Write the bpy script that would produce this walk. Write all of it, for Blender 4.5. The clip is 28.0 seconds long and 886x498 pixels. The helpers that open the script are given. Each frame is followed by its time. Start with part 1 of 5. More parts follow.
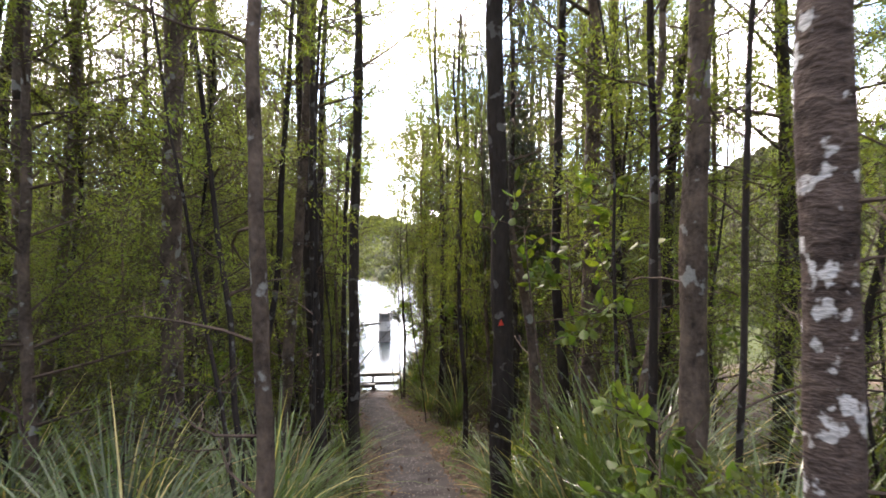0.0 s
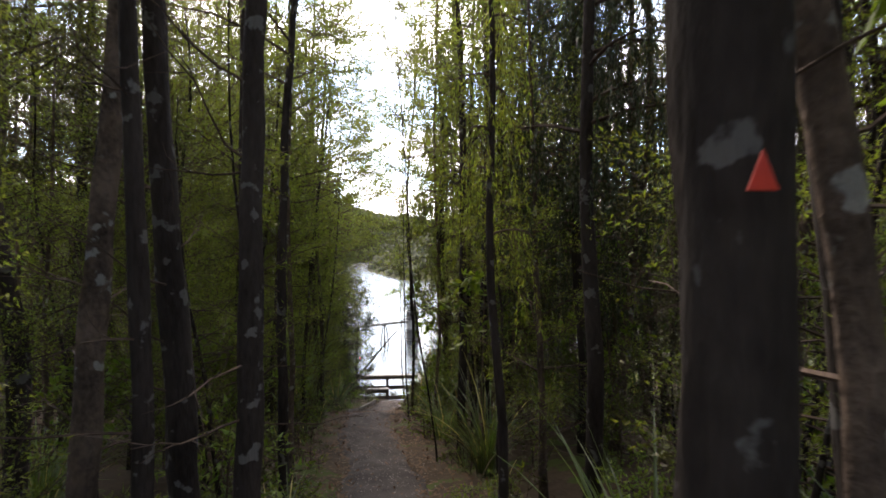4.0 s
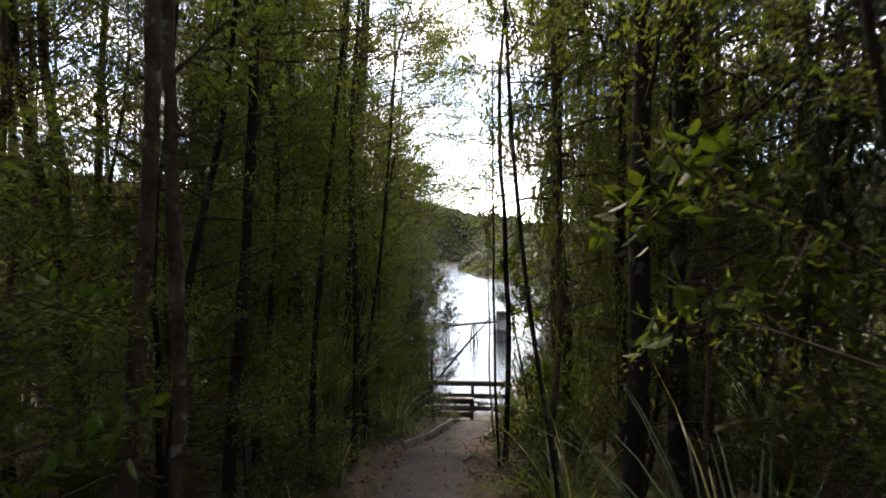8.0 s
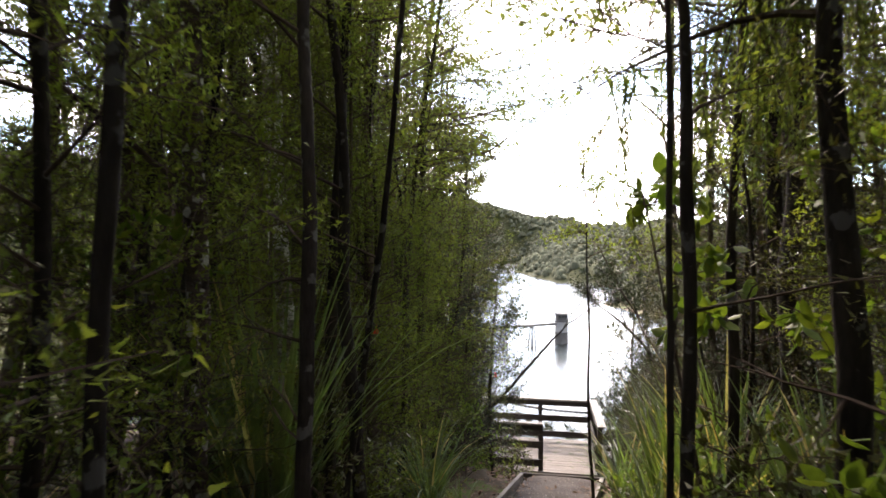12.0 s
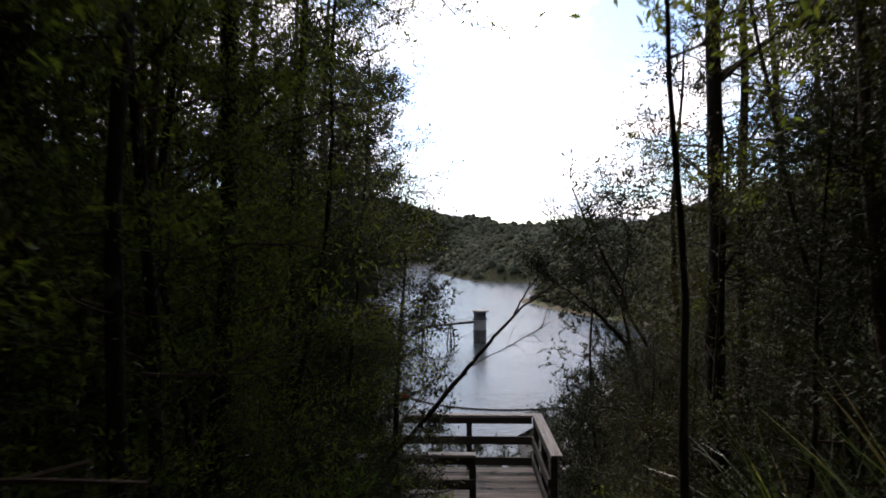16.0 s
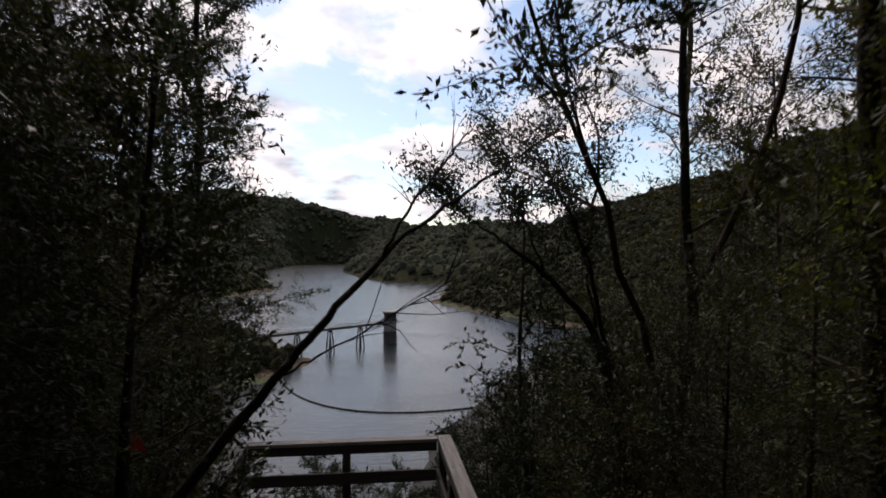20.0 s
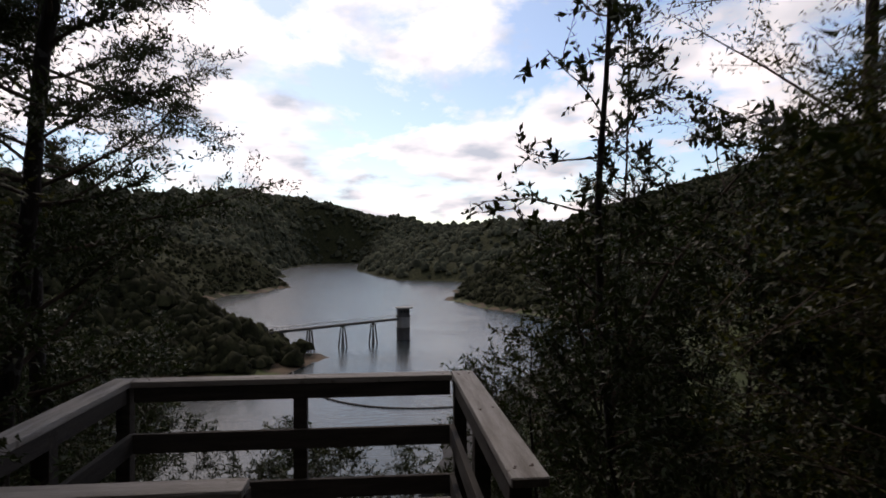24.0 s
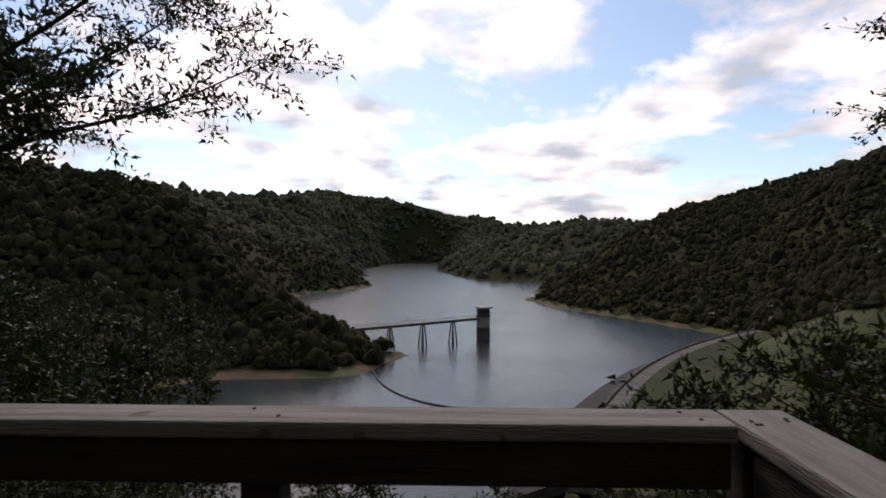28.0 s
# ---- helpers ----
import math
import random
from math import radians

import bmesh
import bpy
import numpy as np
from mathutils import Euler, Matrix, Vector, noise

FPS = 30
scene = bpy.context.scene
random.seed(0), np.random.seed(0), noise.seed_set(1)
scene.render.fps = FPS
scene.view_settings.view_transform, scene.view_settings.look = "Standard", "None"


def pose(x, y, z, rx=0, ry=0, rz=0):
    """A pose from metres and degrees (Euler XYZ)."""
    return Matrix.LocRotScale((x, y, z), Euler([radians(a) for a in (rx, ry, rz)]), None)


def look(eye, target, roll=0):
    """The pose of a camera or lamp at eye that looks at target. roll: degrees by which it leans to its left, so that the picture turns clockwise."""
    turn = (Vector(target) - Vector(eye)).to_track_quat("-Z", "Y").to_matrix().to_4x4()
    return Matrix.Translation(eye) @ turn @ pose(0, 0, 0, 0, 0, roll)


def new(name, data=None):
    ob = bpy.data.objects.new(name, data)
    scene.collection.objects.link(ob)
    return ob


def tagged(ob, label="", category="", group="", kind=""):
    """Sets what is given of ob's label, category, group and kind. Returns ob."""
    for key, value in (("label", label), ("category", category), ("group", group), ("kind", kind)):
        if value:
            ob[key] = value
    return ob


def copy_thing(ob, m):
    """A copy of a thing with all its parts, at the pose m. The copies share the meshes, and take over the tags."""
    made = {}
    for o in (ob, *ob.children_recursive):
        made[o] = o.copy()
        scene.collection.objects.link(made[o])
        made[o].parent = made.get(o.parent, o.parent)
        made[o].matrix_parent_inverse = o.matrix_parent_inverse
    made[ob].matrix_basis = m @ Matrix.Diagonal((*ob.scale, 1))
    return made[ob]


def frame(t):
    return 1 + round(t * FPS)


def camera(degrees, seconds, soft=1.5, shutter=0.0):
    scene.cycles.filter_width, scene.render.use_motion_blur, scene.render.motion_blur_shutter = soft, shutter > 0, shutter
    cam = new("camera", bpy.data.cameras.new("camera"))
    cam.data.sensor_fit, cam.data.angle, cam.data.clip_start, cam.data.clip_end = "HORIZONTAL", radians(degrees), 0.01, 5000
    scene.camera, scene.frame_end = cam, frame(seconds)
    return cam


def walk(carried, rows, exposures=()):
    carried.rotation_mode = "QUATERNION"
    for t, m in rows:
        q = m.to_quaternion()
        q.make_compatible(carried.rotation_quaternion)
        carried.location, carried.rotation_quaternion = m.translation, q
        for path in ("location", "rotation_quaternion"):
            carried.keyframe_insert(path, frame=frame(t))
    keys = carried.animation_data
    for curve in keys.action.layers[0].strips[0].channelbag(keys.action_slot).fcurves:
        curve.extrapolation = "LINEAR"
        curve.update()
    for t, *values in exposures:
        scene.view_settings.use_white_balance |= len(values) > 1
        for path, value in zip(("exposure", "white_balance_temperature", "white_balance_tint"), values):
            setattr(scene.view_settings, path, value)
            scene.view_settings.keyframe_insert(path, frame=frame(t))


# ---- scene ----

# ---- camera and walk: seconds, x, y, z, pitch, roll, yaw ----
cam = camera(72.4, 28.0, soft=1.7, shutter=0.4)
PATH = [
    (0, -0.270, -26.675, 6.367, 0.12, 0.22, -7.29),
    (0.5, -0.249, -26.203, 6.313, 0.12, 0.22, -7.49),
    (1, -0.169, -25.687, 6.193, 0.13, 0.32, -7.16),
    (1.5, -0.095, -25.196, 6.105, 0.08, 0.32, -6.76),
    (2, 0.058, -24.632, 6.006, 0.08, 0.32, -5.59),
    (2.5, 0.097, -24.210, 5.953, 0.06, 0.42, -5.79),
    (3, 0.188, -23.735, 5.893, 0.10, 0.42, -5.46),
    (3.5, 0.271, -23.253, 5.803, 0.07, 0.32, -4.88),
    (5.5, 0.408, -21.262, 5.413, 0.02, 0.22, -2.52),
    (6, 0.447, -20.741, 5.324, 0.06, 0.22, 0.89),
    (6.5, 0.403, -20.229, 5.279, 0.04, 0.22, 1.55),
    (7, 0.388, -19.658, 5.162, 0.08, 0.02, 3.13),
    (7.5, 0.351, -19.131, 5.105, 0.07, -0.18, 3.46),
    (8, 0.392, -18.610, 5.036, 0.07, -0.18, 3.95),
    (8.5, 0.402, -18.128, 4.982, 0.05, -0.18, 6.43),
    (9, 0.429, -17.626, 4.895, 0.18, -0.28, 7.17),
    (9.5, 0.403, -17.239, 4.916, -0.10, -0.38, 8.33),
    (10, 0.352, -16.781, 4.861, -0.00, -0.48, 8.18),
    (10.5, 0.264, -16.341, 4.827, -0.00, -0.58, 8.71),
    (11, 0.197, -15.888, 4.749, 0.03, -0.68, 8.98),
    (11.5, 0.131, -15.450, 4.670, 0.12, -0.68, 9.42),
    (13.5, -0.121, -13.569, 4.486, 0.10, 0.22, 8.70),
    (14, -0.137, -13.108, 4.430, 0.17, 0.22, 8.20),
    (14.5, -0.112, -12.633, 4.354, 0.14, 0.12, 6.21),
    (15, -0.154, -12.154, 4.309, 0.14, 0.12, 3.76),
    (15.5, -0.135, -11.641, 4.161, 0.06, 0.02, 2.86),
    (16, -0.130, -11.138, 4.025, 0.17, 0.12, 1.62),
    (16.5, -0.092, -10.632, 3.876, 0.18, 0.22, 1.58),
    (17, -0.026, -10.153, 3.780, 0.18, 0.22, 1.25),
    (17.5, 0.052, -9.683, 3.696, 0.18, 0.12, 0.01),
    (18, 0.168, -9.236, 3.630, 0.14, 0.12, -0.63),
    (18.5, 0.238, -8.803, 3.588, 0.16, 0.12, -2.23),
    (19, 0.276, -8.433, 3.552, 0.19, 0.12, -3.55),
    (19.5, 0.303, -8.099, 3.530, 0.24, 0.02, -4.97),
    (20, 0.346, -7.758, 3.401, 0.31, 0.12, -6.76),
    (20.5, 0.368, -7.341, 3.195, 0.25, 0.02, -7.27),
    (21, 0.431, -6.954, 3.024, 0.24, 0.02, -7.30),
    (21.5, 0.503, -6.582, 2.850, 0.28, -0.18, -7.26),
    (23.5, 0.612, -5.072, 2.144, 0.22, 0.22, -5.56),
    (24, 0.678, -4.681, 1.962, 0.22, 0.22, -5.47),
    (24.5, 0.683, -4.297, 1.828, 0.19, 0.22, -5.04),
    (25, 0.691, -3.880, 1.638, 0.20, 0.12, -5.05),
    (25.5, 0.623, -3.399, 1.566, 0.12, 0.02, -4.57),
    (26, 0.600, -3.003, 1.521, 0.20, 0.02, -3.22),
    (26.5, 0.579, -2.636, 1.497, 0.21, -0.08, -1.97),
    (27, 0.559, -2.292, 1.468, 0.22, -0.08, -1.48),
    (27.5, 0.572, -1.864, 1.440, 0.21, -0.08, 1.16),
    (28, 0.538, -1.477, 1.420, 0.28, 0.02, 2.05),
]
EXPOSURES = [(0, 2.95, 7500, 22), (1.5, 2.8, 7500, 22), (3.0, 2.4, 7500, 22), (5.5, 2.15, 7550, 21), (8.0, 1.9, 7600, 21), (9.5, 1.7, 7550, 22), (10.5, 2.1, 7550, 22),
             (11.5, 2.55, 7550, 22), (13.5, 2.8, 7350, 22), (14.3, 2.4, 6950, 22), (15.0, 1.35, 6900, 22), (16.0, 0.35, 6950, 22), (17.0, -0.25, 7200, 23), (19.0, -0.5, 7250, 23), (23.5, -0.55, 7250, 23), (28.0, -0.55, 7250, 23)]
walk(cam, [(t, pose(x, y, z, 90 + p, r, a)) for t, x, y, z, p, r, a in PATH], EXPOSURES)

# ---- sky, sun ----
SUN_AZ, SUN_EL = radians(14), radians(44)      # heading from +y towards -x; height
world = bpy.data.worlds.new("world")
scene.world = world
world.use_nodes = True


def build_sky():
    nt = world.node_tree
    nt.nodes.clear()
    N, L = nt.nodes.new, nt.links.new
    out, bg = N("ShaderNodeOutputWorld"), N("ShaderNodeBackground")
    sky = N("ShaderNodeTexSky")
    sky.sky_type, sky.sun_disc = "NISHITA", False
    sky.sun_elevation, sky.sun_rotation = SUN_EL, -SUN_AZ
    sky.air_density, sky.dust_density, sky.ozone_density = 1.0, 0.6, 1.5
    co = N("ShaderNodeTexCoord")
    sep = N("ShaderNodeSeparateXYZ")
    L(co.outputs["Generated"], sep.inputs[0])
    # the direction laid onto a flat cloud deck
    zz = N("ShaderNodeMath"); zz.operation = "MAXIMUM"; zz.inputs[1].default_value = 0.0
    L(sep.outputs["Z"], zz.inputs[0])
    za = N("ShaderNodeMath"); za.operation = "ADD"; za.inputs[1].default_value = 0.16
    L(zz.outputs[0], za.inputs[0])
    dx, dy = N("ShaderNodeMath"), N("ShaderNodeMath")
    dx.operation = dy.operation = "DIVIDE"
    L(sep.outputs["X"], dx.inputs[0]); L(za.outputs[0], dx.inputs[1])
    L(sep.outputs["Y"], dy.inputs[0]); L(za.outputs[0], dy.inputs[1])
    com = N("ShaderNodeCombineXYZ")
    L(dx.outputs[0], com.inputs[0]); L(dy.outputs[0], com.inputs[1])
    big = N("ShaderNodeTexNoise"); big.inputs["Scale"].default_value = 1.5; big.inputs["Detail"].default_value = 9.0
    big.inputs["Roughness"].default_value = 0.6; big.inputs["Distortion"].default_value = 0.25
    mp = N("ShaderNodeMapping"); mp.inputs["Location"].default_value = (4.35, 1.9, 0.0); mp.inputs["Scale"].default_value = (1.0, 0.8, 1.0)
    L(com.outputs[0], mp.inputs[0]); L(mp.outputs[0], big.inputs["Vector"])
    cover = N("ShaderNodeValToRGB")
    cover.color_ramp.elements[0].position, cover.color_ramp.elements[1].position = 0.425, 0.535
    L(big.outputs["Fac"], cover.inputs[0])
    shade = N("ShaderNodeTexNoise"); shade.inputs["Scale"].default_value = 2.6; shade.inputs["Detail"].default_value = 6.0
    L(mp.outputs[0], shade.inputs["Vector"])
    tone = N("ShaderNodeValToRGB")
    tone.color_ramp.elements[0].position, tone.color_ramp.elements[1].position = 0.36, 0.62
    tone.color_ramp.elements[0].color, tone.color_ramp.elements[1].color = (0.375, 0.45, 0.535, 1), (0.96, 0.975, 1.0, 1)
    L(shade.outputs["Fac"], tone.inputs[0])
    # thin cloud glows towards the sun behind it and is dull away from it
    dot = N("ShaderNodeVectorMath"); dot.operation = "DOT_PRODUCT"
    dot.inputs[1].default_value = (-math.sin(SUN_AZ) * math.cos(SUN_EL), math.cos(SUN_AZ) * math.cos(SUN_EL), math.sin(SUN_EL))
    L(co.outputs["Generated"], dot.inputs[0])
    glow = N("ShaderNodeMapRange"); glow.interpolation_type = "SMOOTHSTEP"
    glow.inputs["From Min"].default_value, glow.inputs["From Max"].default_value = 0.0, 1.0
    glow.inputs["To Min"].default_value, glow.inputs["To Max"].default_value = CLOUD * 0.12, CLOUD * 0.98
    L(dot.outputs["Value"], glow.inputs["Value"])
    gain = N("ShaderNodeVectorMath"); gain.operation = "SCALE"
    L(glow.outputs[0], gain.inputs["Scale"])
    L(tone.outputs[0], gain.inputs[0])
    mix = N("ShaderNodeMix"); mix.data_type = "RGBA"
    L(cover.outputs[0], mix.inputs["Factor"])
    skyg = N("ShaderNodeVectorMath"); skyg.operation = "MULTIPLY"; skyg.inputs[1].default_value = (1.75, 2.0, 2.08)
    L(sky.outputs[0], skyg.inputs[0])
    L(skyg.outputs[0], mix.inputs[6]); L(gain.outputs[0], mix.inputs[7])
    L(mix.outputs[2], bg.inputs["Color"])
    bg.inputs["Strength"].default_value = 0.10
    L(bg.outputs[0], out.inputs[0])


CLOUD = 24.0
build_sky()
sun = new("sun", bpy.data.lights.new("sun", "SUN"))
sun.data.energy, sun.data.angle, sun.data.color = 1.7, radians(9), (1.0, 0.95, 0.86)
sun.matrix_world = look((0, 0, 60), (60 * math.sin(SUN_AZ) * math.cos(SUN_EL), -60 * math.cos(SUN_AZ) * math.cos(SUN_EL), 60 - 60 * math.sin(SUN_EL)))


# ---- materials ----
def material(name, colour, rough=0.8, low=None, scale=4.0, fine=60.0, bump=0.3, metal=0.0, spread=0.25, translucent=None, coords="Object", stretch=(1, 1, 1), patch=None, specular=0.3):
    """Two scales of noise between two tones, fine relief, and a tone of its own for each object. patch: (colour, scale, edge) of blotches."""
    m = bpy.data.materials.new(name)
    m.use_nodes = True
    nt = m.node_tree
    N, L = nt.nodes.new, nt.links.new
    b = nt.nodes["Principled BSDF"]
    co = N("ShaderNodeTexCoord")
    mp = N("ShaderNodeMapping"); mp.inputs["Scale"].default_value = stretch
    L(co.outputs[coords], mp.inputs[0])
    n1, n2 = N("ShaderNodeTexNoise"), N("ShaderNodeTexNoise")
    n1.inputs["Scale"].default_value, n2.inputs["Scale"].default_value = scale, fine
    n1.inputs["Detail"].default_value, n2.inputs["Detail"].default_value = 5, 3
    L(mp.outputs[0], n1.inputs["Vector"]); L(mp.outputs[0], n2.inputs["Vector"])
    low = low or tuple(c * 0.5 for c in colour)
    ad = N("ShaderNodeMath"); ad.operation = "MULTIPLY_ADD"; ad.inputs[1].default_value = 0.45
    L(n2.outputs["Fac"], ad.inputs[0]); L(n1.outputs["Fac"], ad.inputs[2])
    rp = N("ShaderNodeValToRGB")
    rp.color_ramp.elements[0].position, rp.color_ramp.elements[1].position = 0.50, 0.92
    rp.color_ramp.elements[0].color, rp.color_ramp.elements[1].color = (*low, 1), (*colour, 1)
    L(ad.outputs[0], rp.inputs[0])
    last = rp.outputs[0]
    if patch:
        n3 = N("ShaderNodeTexNoise"); n3.inputs["Scale"].default_value = patch[1]; n3.inputs["Detail"].default_value = 4
        L(co.outputs[coords], n3.inputs["Vector"])
        r3 = N("ShaderNodeValToRGB")
        r3.color_ramp.elements[0].position, r3.color_ramp.elements[1].position = patch[2], patch[2] + 0.04
        L(n3.outputs["Fac"], r3.inputs[0])
        mx = N("ShaderNodeMix"); mx.data_type = "RGBA"
        L(r3.outputs[0], mx.inputs["Factor"]); L(last, mx.inputs[6]); mx.inputs[7].default_value = (*patch[0], 1)
        last = mx.outputs[2]
    oi = N("ShaderNodeObjectInfo")
    ge = N("ShaderNodeNewGeometry")
    sm = N("ShaderNodeMath"); sm.operation = "ADD"
    L(oi.outputs["Random"], sm.inputs[0]); L(ge.outputs["Random Per Island"], sm.inputs[1])
    mr = N("ShaderNodeMapRange"); mr.inputs["From Max"].default_value = 2.0
    mr.inputs["To Min"].default_value, mr.inputs["To Max"].default_value = 1 - spread, 1 + spread
    L(sm.outputs[0], mr.inputs["Value"])
    hs = N("ShaderNodeHueSaturation")
    L(mr.outputs[0], hs.inputs["Value"]); L(last, hs.inputs["Color"])
    if translucent:
        h2 = N("ShaderNodeMapRange"); h2.inputs["To Min"].default_value, h2.inputs["To Max"].default_value = 0.492, 0.540
        L(ge.outputs["Random Per Island"], h2.inputs["Value"]); L(h2.outputs[0], hs.inputs["Hue"])
    L(hs.outputs[0], b.inputs["Base Color"])
    b.inputs["Roughness"].default_value, b.inputs["Metallic"].default_value = rough, metal
    b.inputs["Specular IOR Level"].default_value = specular
    if bump:
        bp = N("ShaderNodeBump"); bp.inputs["Strength"].default_value = bump; bp.inputs["Distance"].default_value = 0.02
        L(ad.outputs[0], bp.inputs["Height"]); L(bp.outputs[0], b.inputs["Normal"])
    if translucent:
        tr = N("ShaderNodeBsdfTranslucent")
        tc = N("ShaderNodeMix"); tc.data_type = "RGBA"; tc.blend_type = "MULTIPLY"; tc.inputs["Factor"].default_value = 1.0
        L(hs.outputs[0], tc.inputs[6]); tc.inputs[7].default_value = (2.1, 2.15, 0.95, 1)
        L(tc.outputs[2], tr.inputs["Color"])
        ms = N("ShaderNodeMixShader"); ms.inputs[0].default_value = translucent
        L(b.outputs[0], ms.inputs[1]); L(tr.outputs[0], ms.inputs[2])
        L(ms.outputs[0], nt.nodes["Material Output"].inputs["Surface"])
    return m


BARK = material("bark", (0.115, 0.085, 0.066), 0.95, (0.022, 0.017, 0.014), 7, 45, 1.0, stretch=(1, 1, 0.8), patch=((0.17, 0.168, 0.155), 9.0, 0.61), specular=0.1)
BARK_PALE = material("bark_pale", (0.088, 0.064, 0.054), 0.9, (0.020, 0.014, 0.012), 9, 40, 1.0, stretch=(1, 1, 2.2), patch=((0.33, 0.32, 0.31), 13.0, 0.57), specular=0.1)
BARK_DARK = material("bark_dark", (0.038, 0.031, 0.027), 0.95, (0.014, 0.011, 0.010), 5, 45, 1.0, stretch=(1, 1, 0.3), patch=((0.085, 0.083, 0.078), 9.0, 0.60), specular=0.1)
BARK_WHITE = material("bark_white_blotched", (0.30, 0.27, 0.24), 0.9, (0.05, 0.036, 0.03), 8, 40, 1.0, stretch=(1, 1, 1.6), patch=((0.58, 0.57, 0.55), 7.0, 0.50), specular=0.1)
TWIG = material("twig", (0.085, 0.062, 0.048), 0.95, (0.03, 0.022, 0.018), 8, 60, 0.3, specular=0.1)
LEAF = material("leaf_fine", (0.108, 0.120, 0.030), 0.6, (0.052, 0.062, 0.017), 3, 30, 0, spread=0.45, translucent=0.56)
# dull leaf; also stands in for shade on trees in darker places
LEAF_DULL_SHADE = material("leaf_dull_shade", (0.063, 0.058, 0.018), 0.6, (0.028, 0.028, 0.009), 3, 30, 0, spread=0.4, translucent=0.2)
LEAF_BROAD = material("leaf_broad", (0.095, 0.122, 0.022), 0.5, (0.047, 0.066, 0.012), 3, 30, 0, spread=0.3, translucent=0.42, specular=0.2)
LEAF_DROOP = material("leaf_droop", (0.032, 0.042, 0.016), 0.6, (0.014, 0.020, 0.008), 3, 30, 0, spread=0.35, translucent=0.14)
# paler weeping foliage: light from the open lake is put into its colour
LEAF_CORD_LIT = material("leaf_cord_lit", (0.10, 0.118, 0.040), 0.6, (0.05, 0.062, 0.02), 3, 30, 0, spread=0.35, translucent=0.5)
SEDGE = material("sedge", (0.090, 0.122, 0.034), 0.36, (0.038, 0.056, 0.016), 3, 30, 0, spread=0.45, translucent=0.3, specular=0.7)
STRAW = material("straw", (0.42, 0.34, 0.18), 0.7, (0.25, 0.18, 0.09), 3, 30, 0, spread=0.3, translucent=0.3)
LITTER = material("leaf_litter", (0.15, 0.092, 0.055), 0.85, (0.06, 0.035, 0.022), 3, 30, 0, spread=0.5)
SOIL = material("soil", (0.072, 0.052, 0.036), 1.0, (0.024, 0.019, 0.013), 1.2, 18, 1.0, patch=((0.05, 0.065, 0.02), 2.2, 0.56), specular=0.1)
GRAVEL = material("path_gravel", (0.084, 0.073, 0.068), 0.95, (0.028, 0.023, 0.022), 3.0, 120, 1.0, specular=0.15)
PEBBLE = material("pebble", (0.34, 0.31, 0.28), 0.9, (0.16, 0.14, 0.125), 20, 90, 0.3, spread=0.4)
CUT_END = material("sawn_end_timber", (0.085, 0.072, 0.063), 0.8, (0.04, 0.033, 0.03), 20, 90, 0.3)
TIMBER = material("weathered_timber", (0.20, 0.183, 0.168), 0.85, (0.082, 0.073, 0.066), 3.0, 40, 0.6, stretch=(6, 0.6, 6), patch=((0.12, 0.115, 0.10), 7.0, 0.66), specular=0.2)
# dark timber with the shade of the backlit rail faces in its colour
TIMBER_SHADED = material("dark_shaded_timber", (0.055, 0.047, 0.041), 0.9, (0.022, 0.019, 0.017), 3.0, 40, 0.6, stretch=(0.7, 6, 6), specular=0.2)
STEEL = material("galvanised_steel", (0.45, 0.45, 0.46), 0.5, (0.3, 0.3, 0.3), 30, 90, 0.1, metal=0.8)
ORANGE = material("orange_plastic", (0.50, 0.04, 0.02), 0.5, (0.36, 0.03, 0.02), 6, 60, 0.05)
RED = material("red_plastic", (0.72, 0.05, 0.03), 0.5, (0.5, 0.03, 0.02), 6, 60, 0.05)
CONCRETE = material("concrete", (0.46, 0.44, 0.41), 0.9, (0.28, 0.27, 0.25), 0.35, 4, 0.4)
CONCRETE_WET = material("stained_concrete", (0.13, 0.12, 0.11), 0.9, (0.06, 0.055, 0.05), 0.35, 4, 0.4)
# far-ridge forest with distance haze mixed into its colour
BUSH_HAZED = material("hazed_bush", (0.062, 0.066, 0.042), 0.95, (0.024, 0.027, 0.018), 0.12, 0.8, 0.0, spread=0.6, specular=0.05)
BUSH_FAR = material("far_bush", (0.040, 0.042, 0.020), 0.95, (0.010, 0.011, 0.006), 0.35, 1.6, 0.0, spread=0.6, specular=0.05)
GRASS = material("grass_bank", (0.055, 0.066, 0.022), 0.95, (0.026, 0.032, 0.012), 0.12, 2, 0.3)
SHORE = material("shore_clay", (0.105, 0.072, 0.042), 0.95, (0.045, 0.032, 0.02), 0.2, 2, 0.3, patch=((0.06, 0.07, 0.024), 0.035, 0.52))
ROCKFILL = material("rockfill", (0.05, 0.047, 0.044), 0.95, (0.02, 0.02, 0.019), 0.5, 3, 0.8)
FLOATS = material("black_floats", (0.03, 0.03, 0.03), 0.6, (0.015, 0.015, 0.015), 2, 20, 0.1)


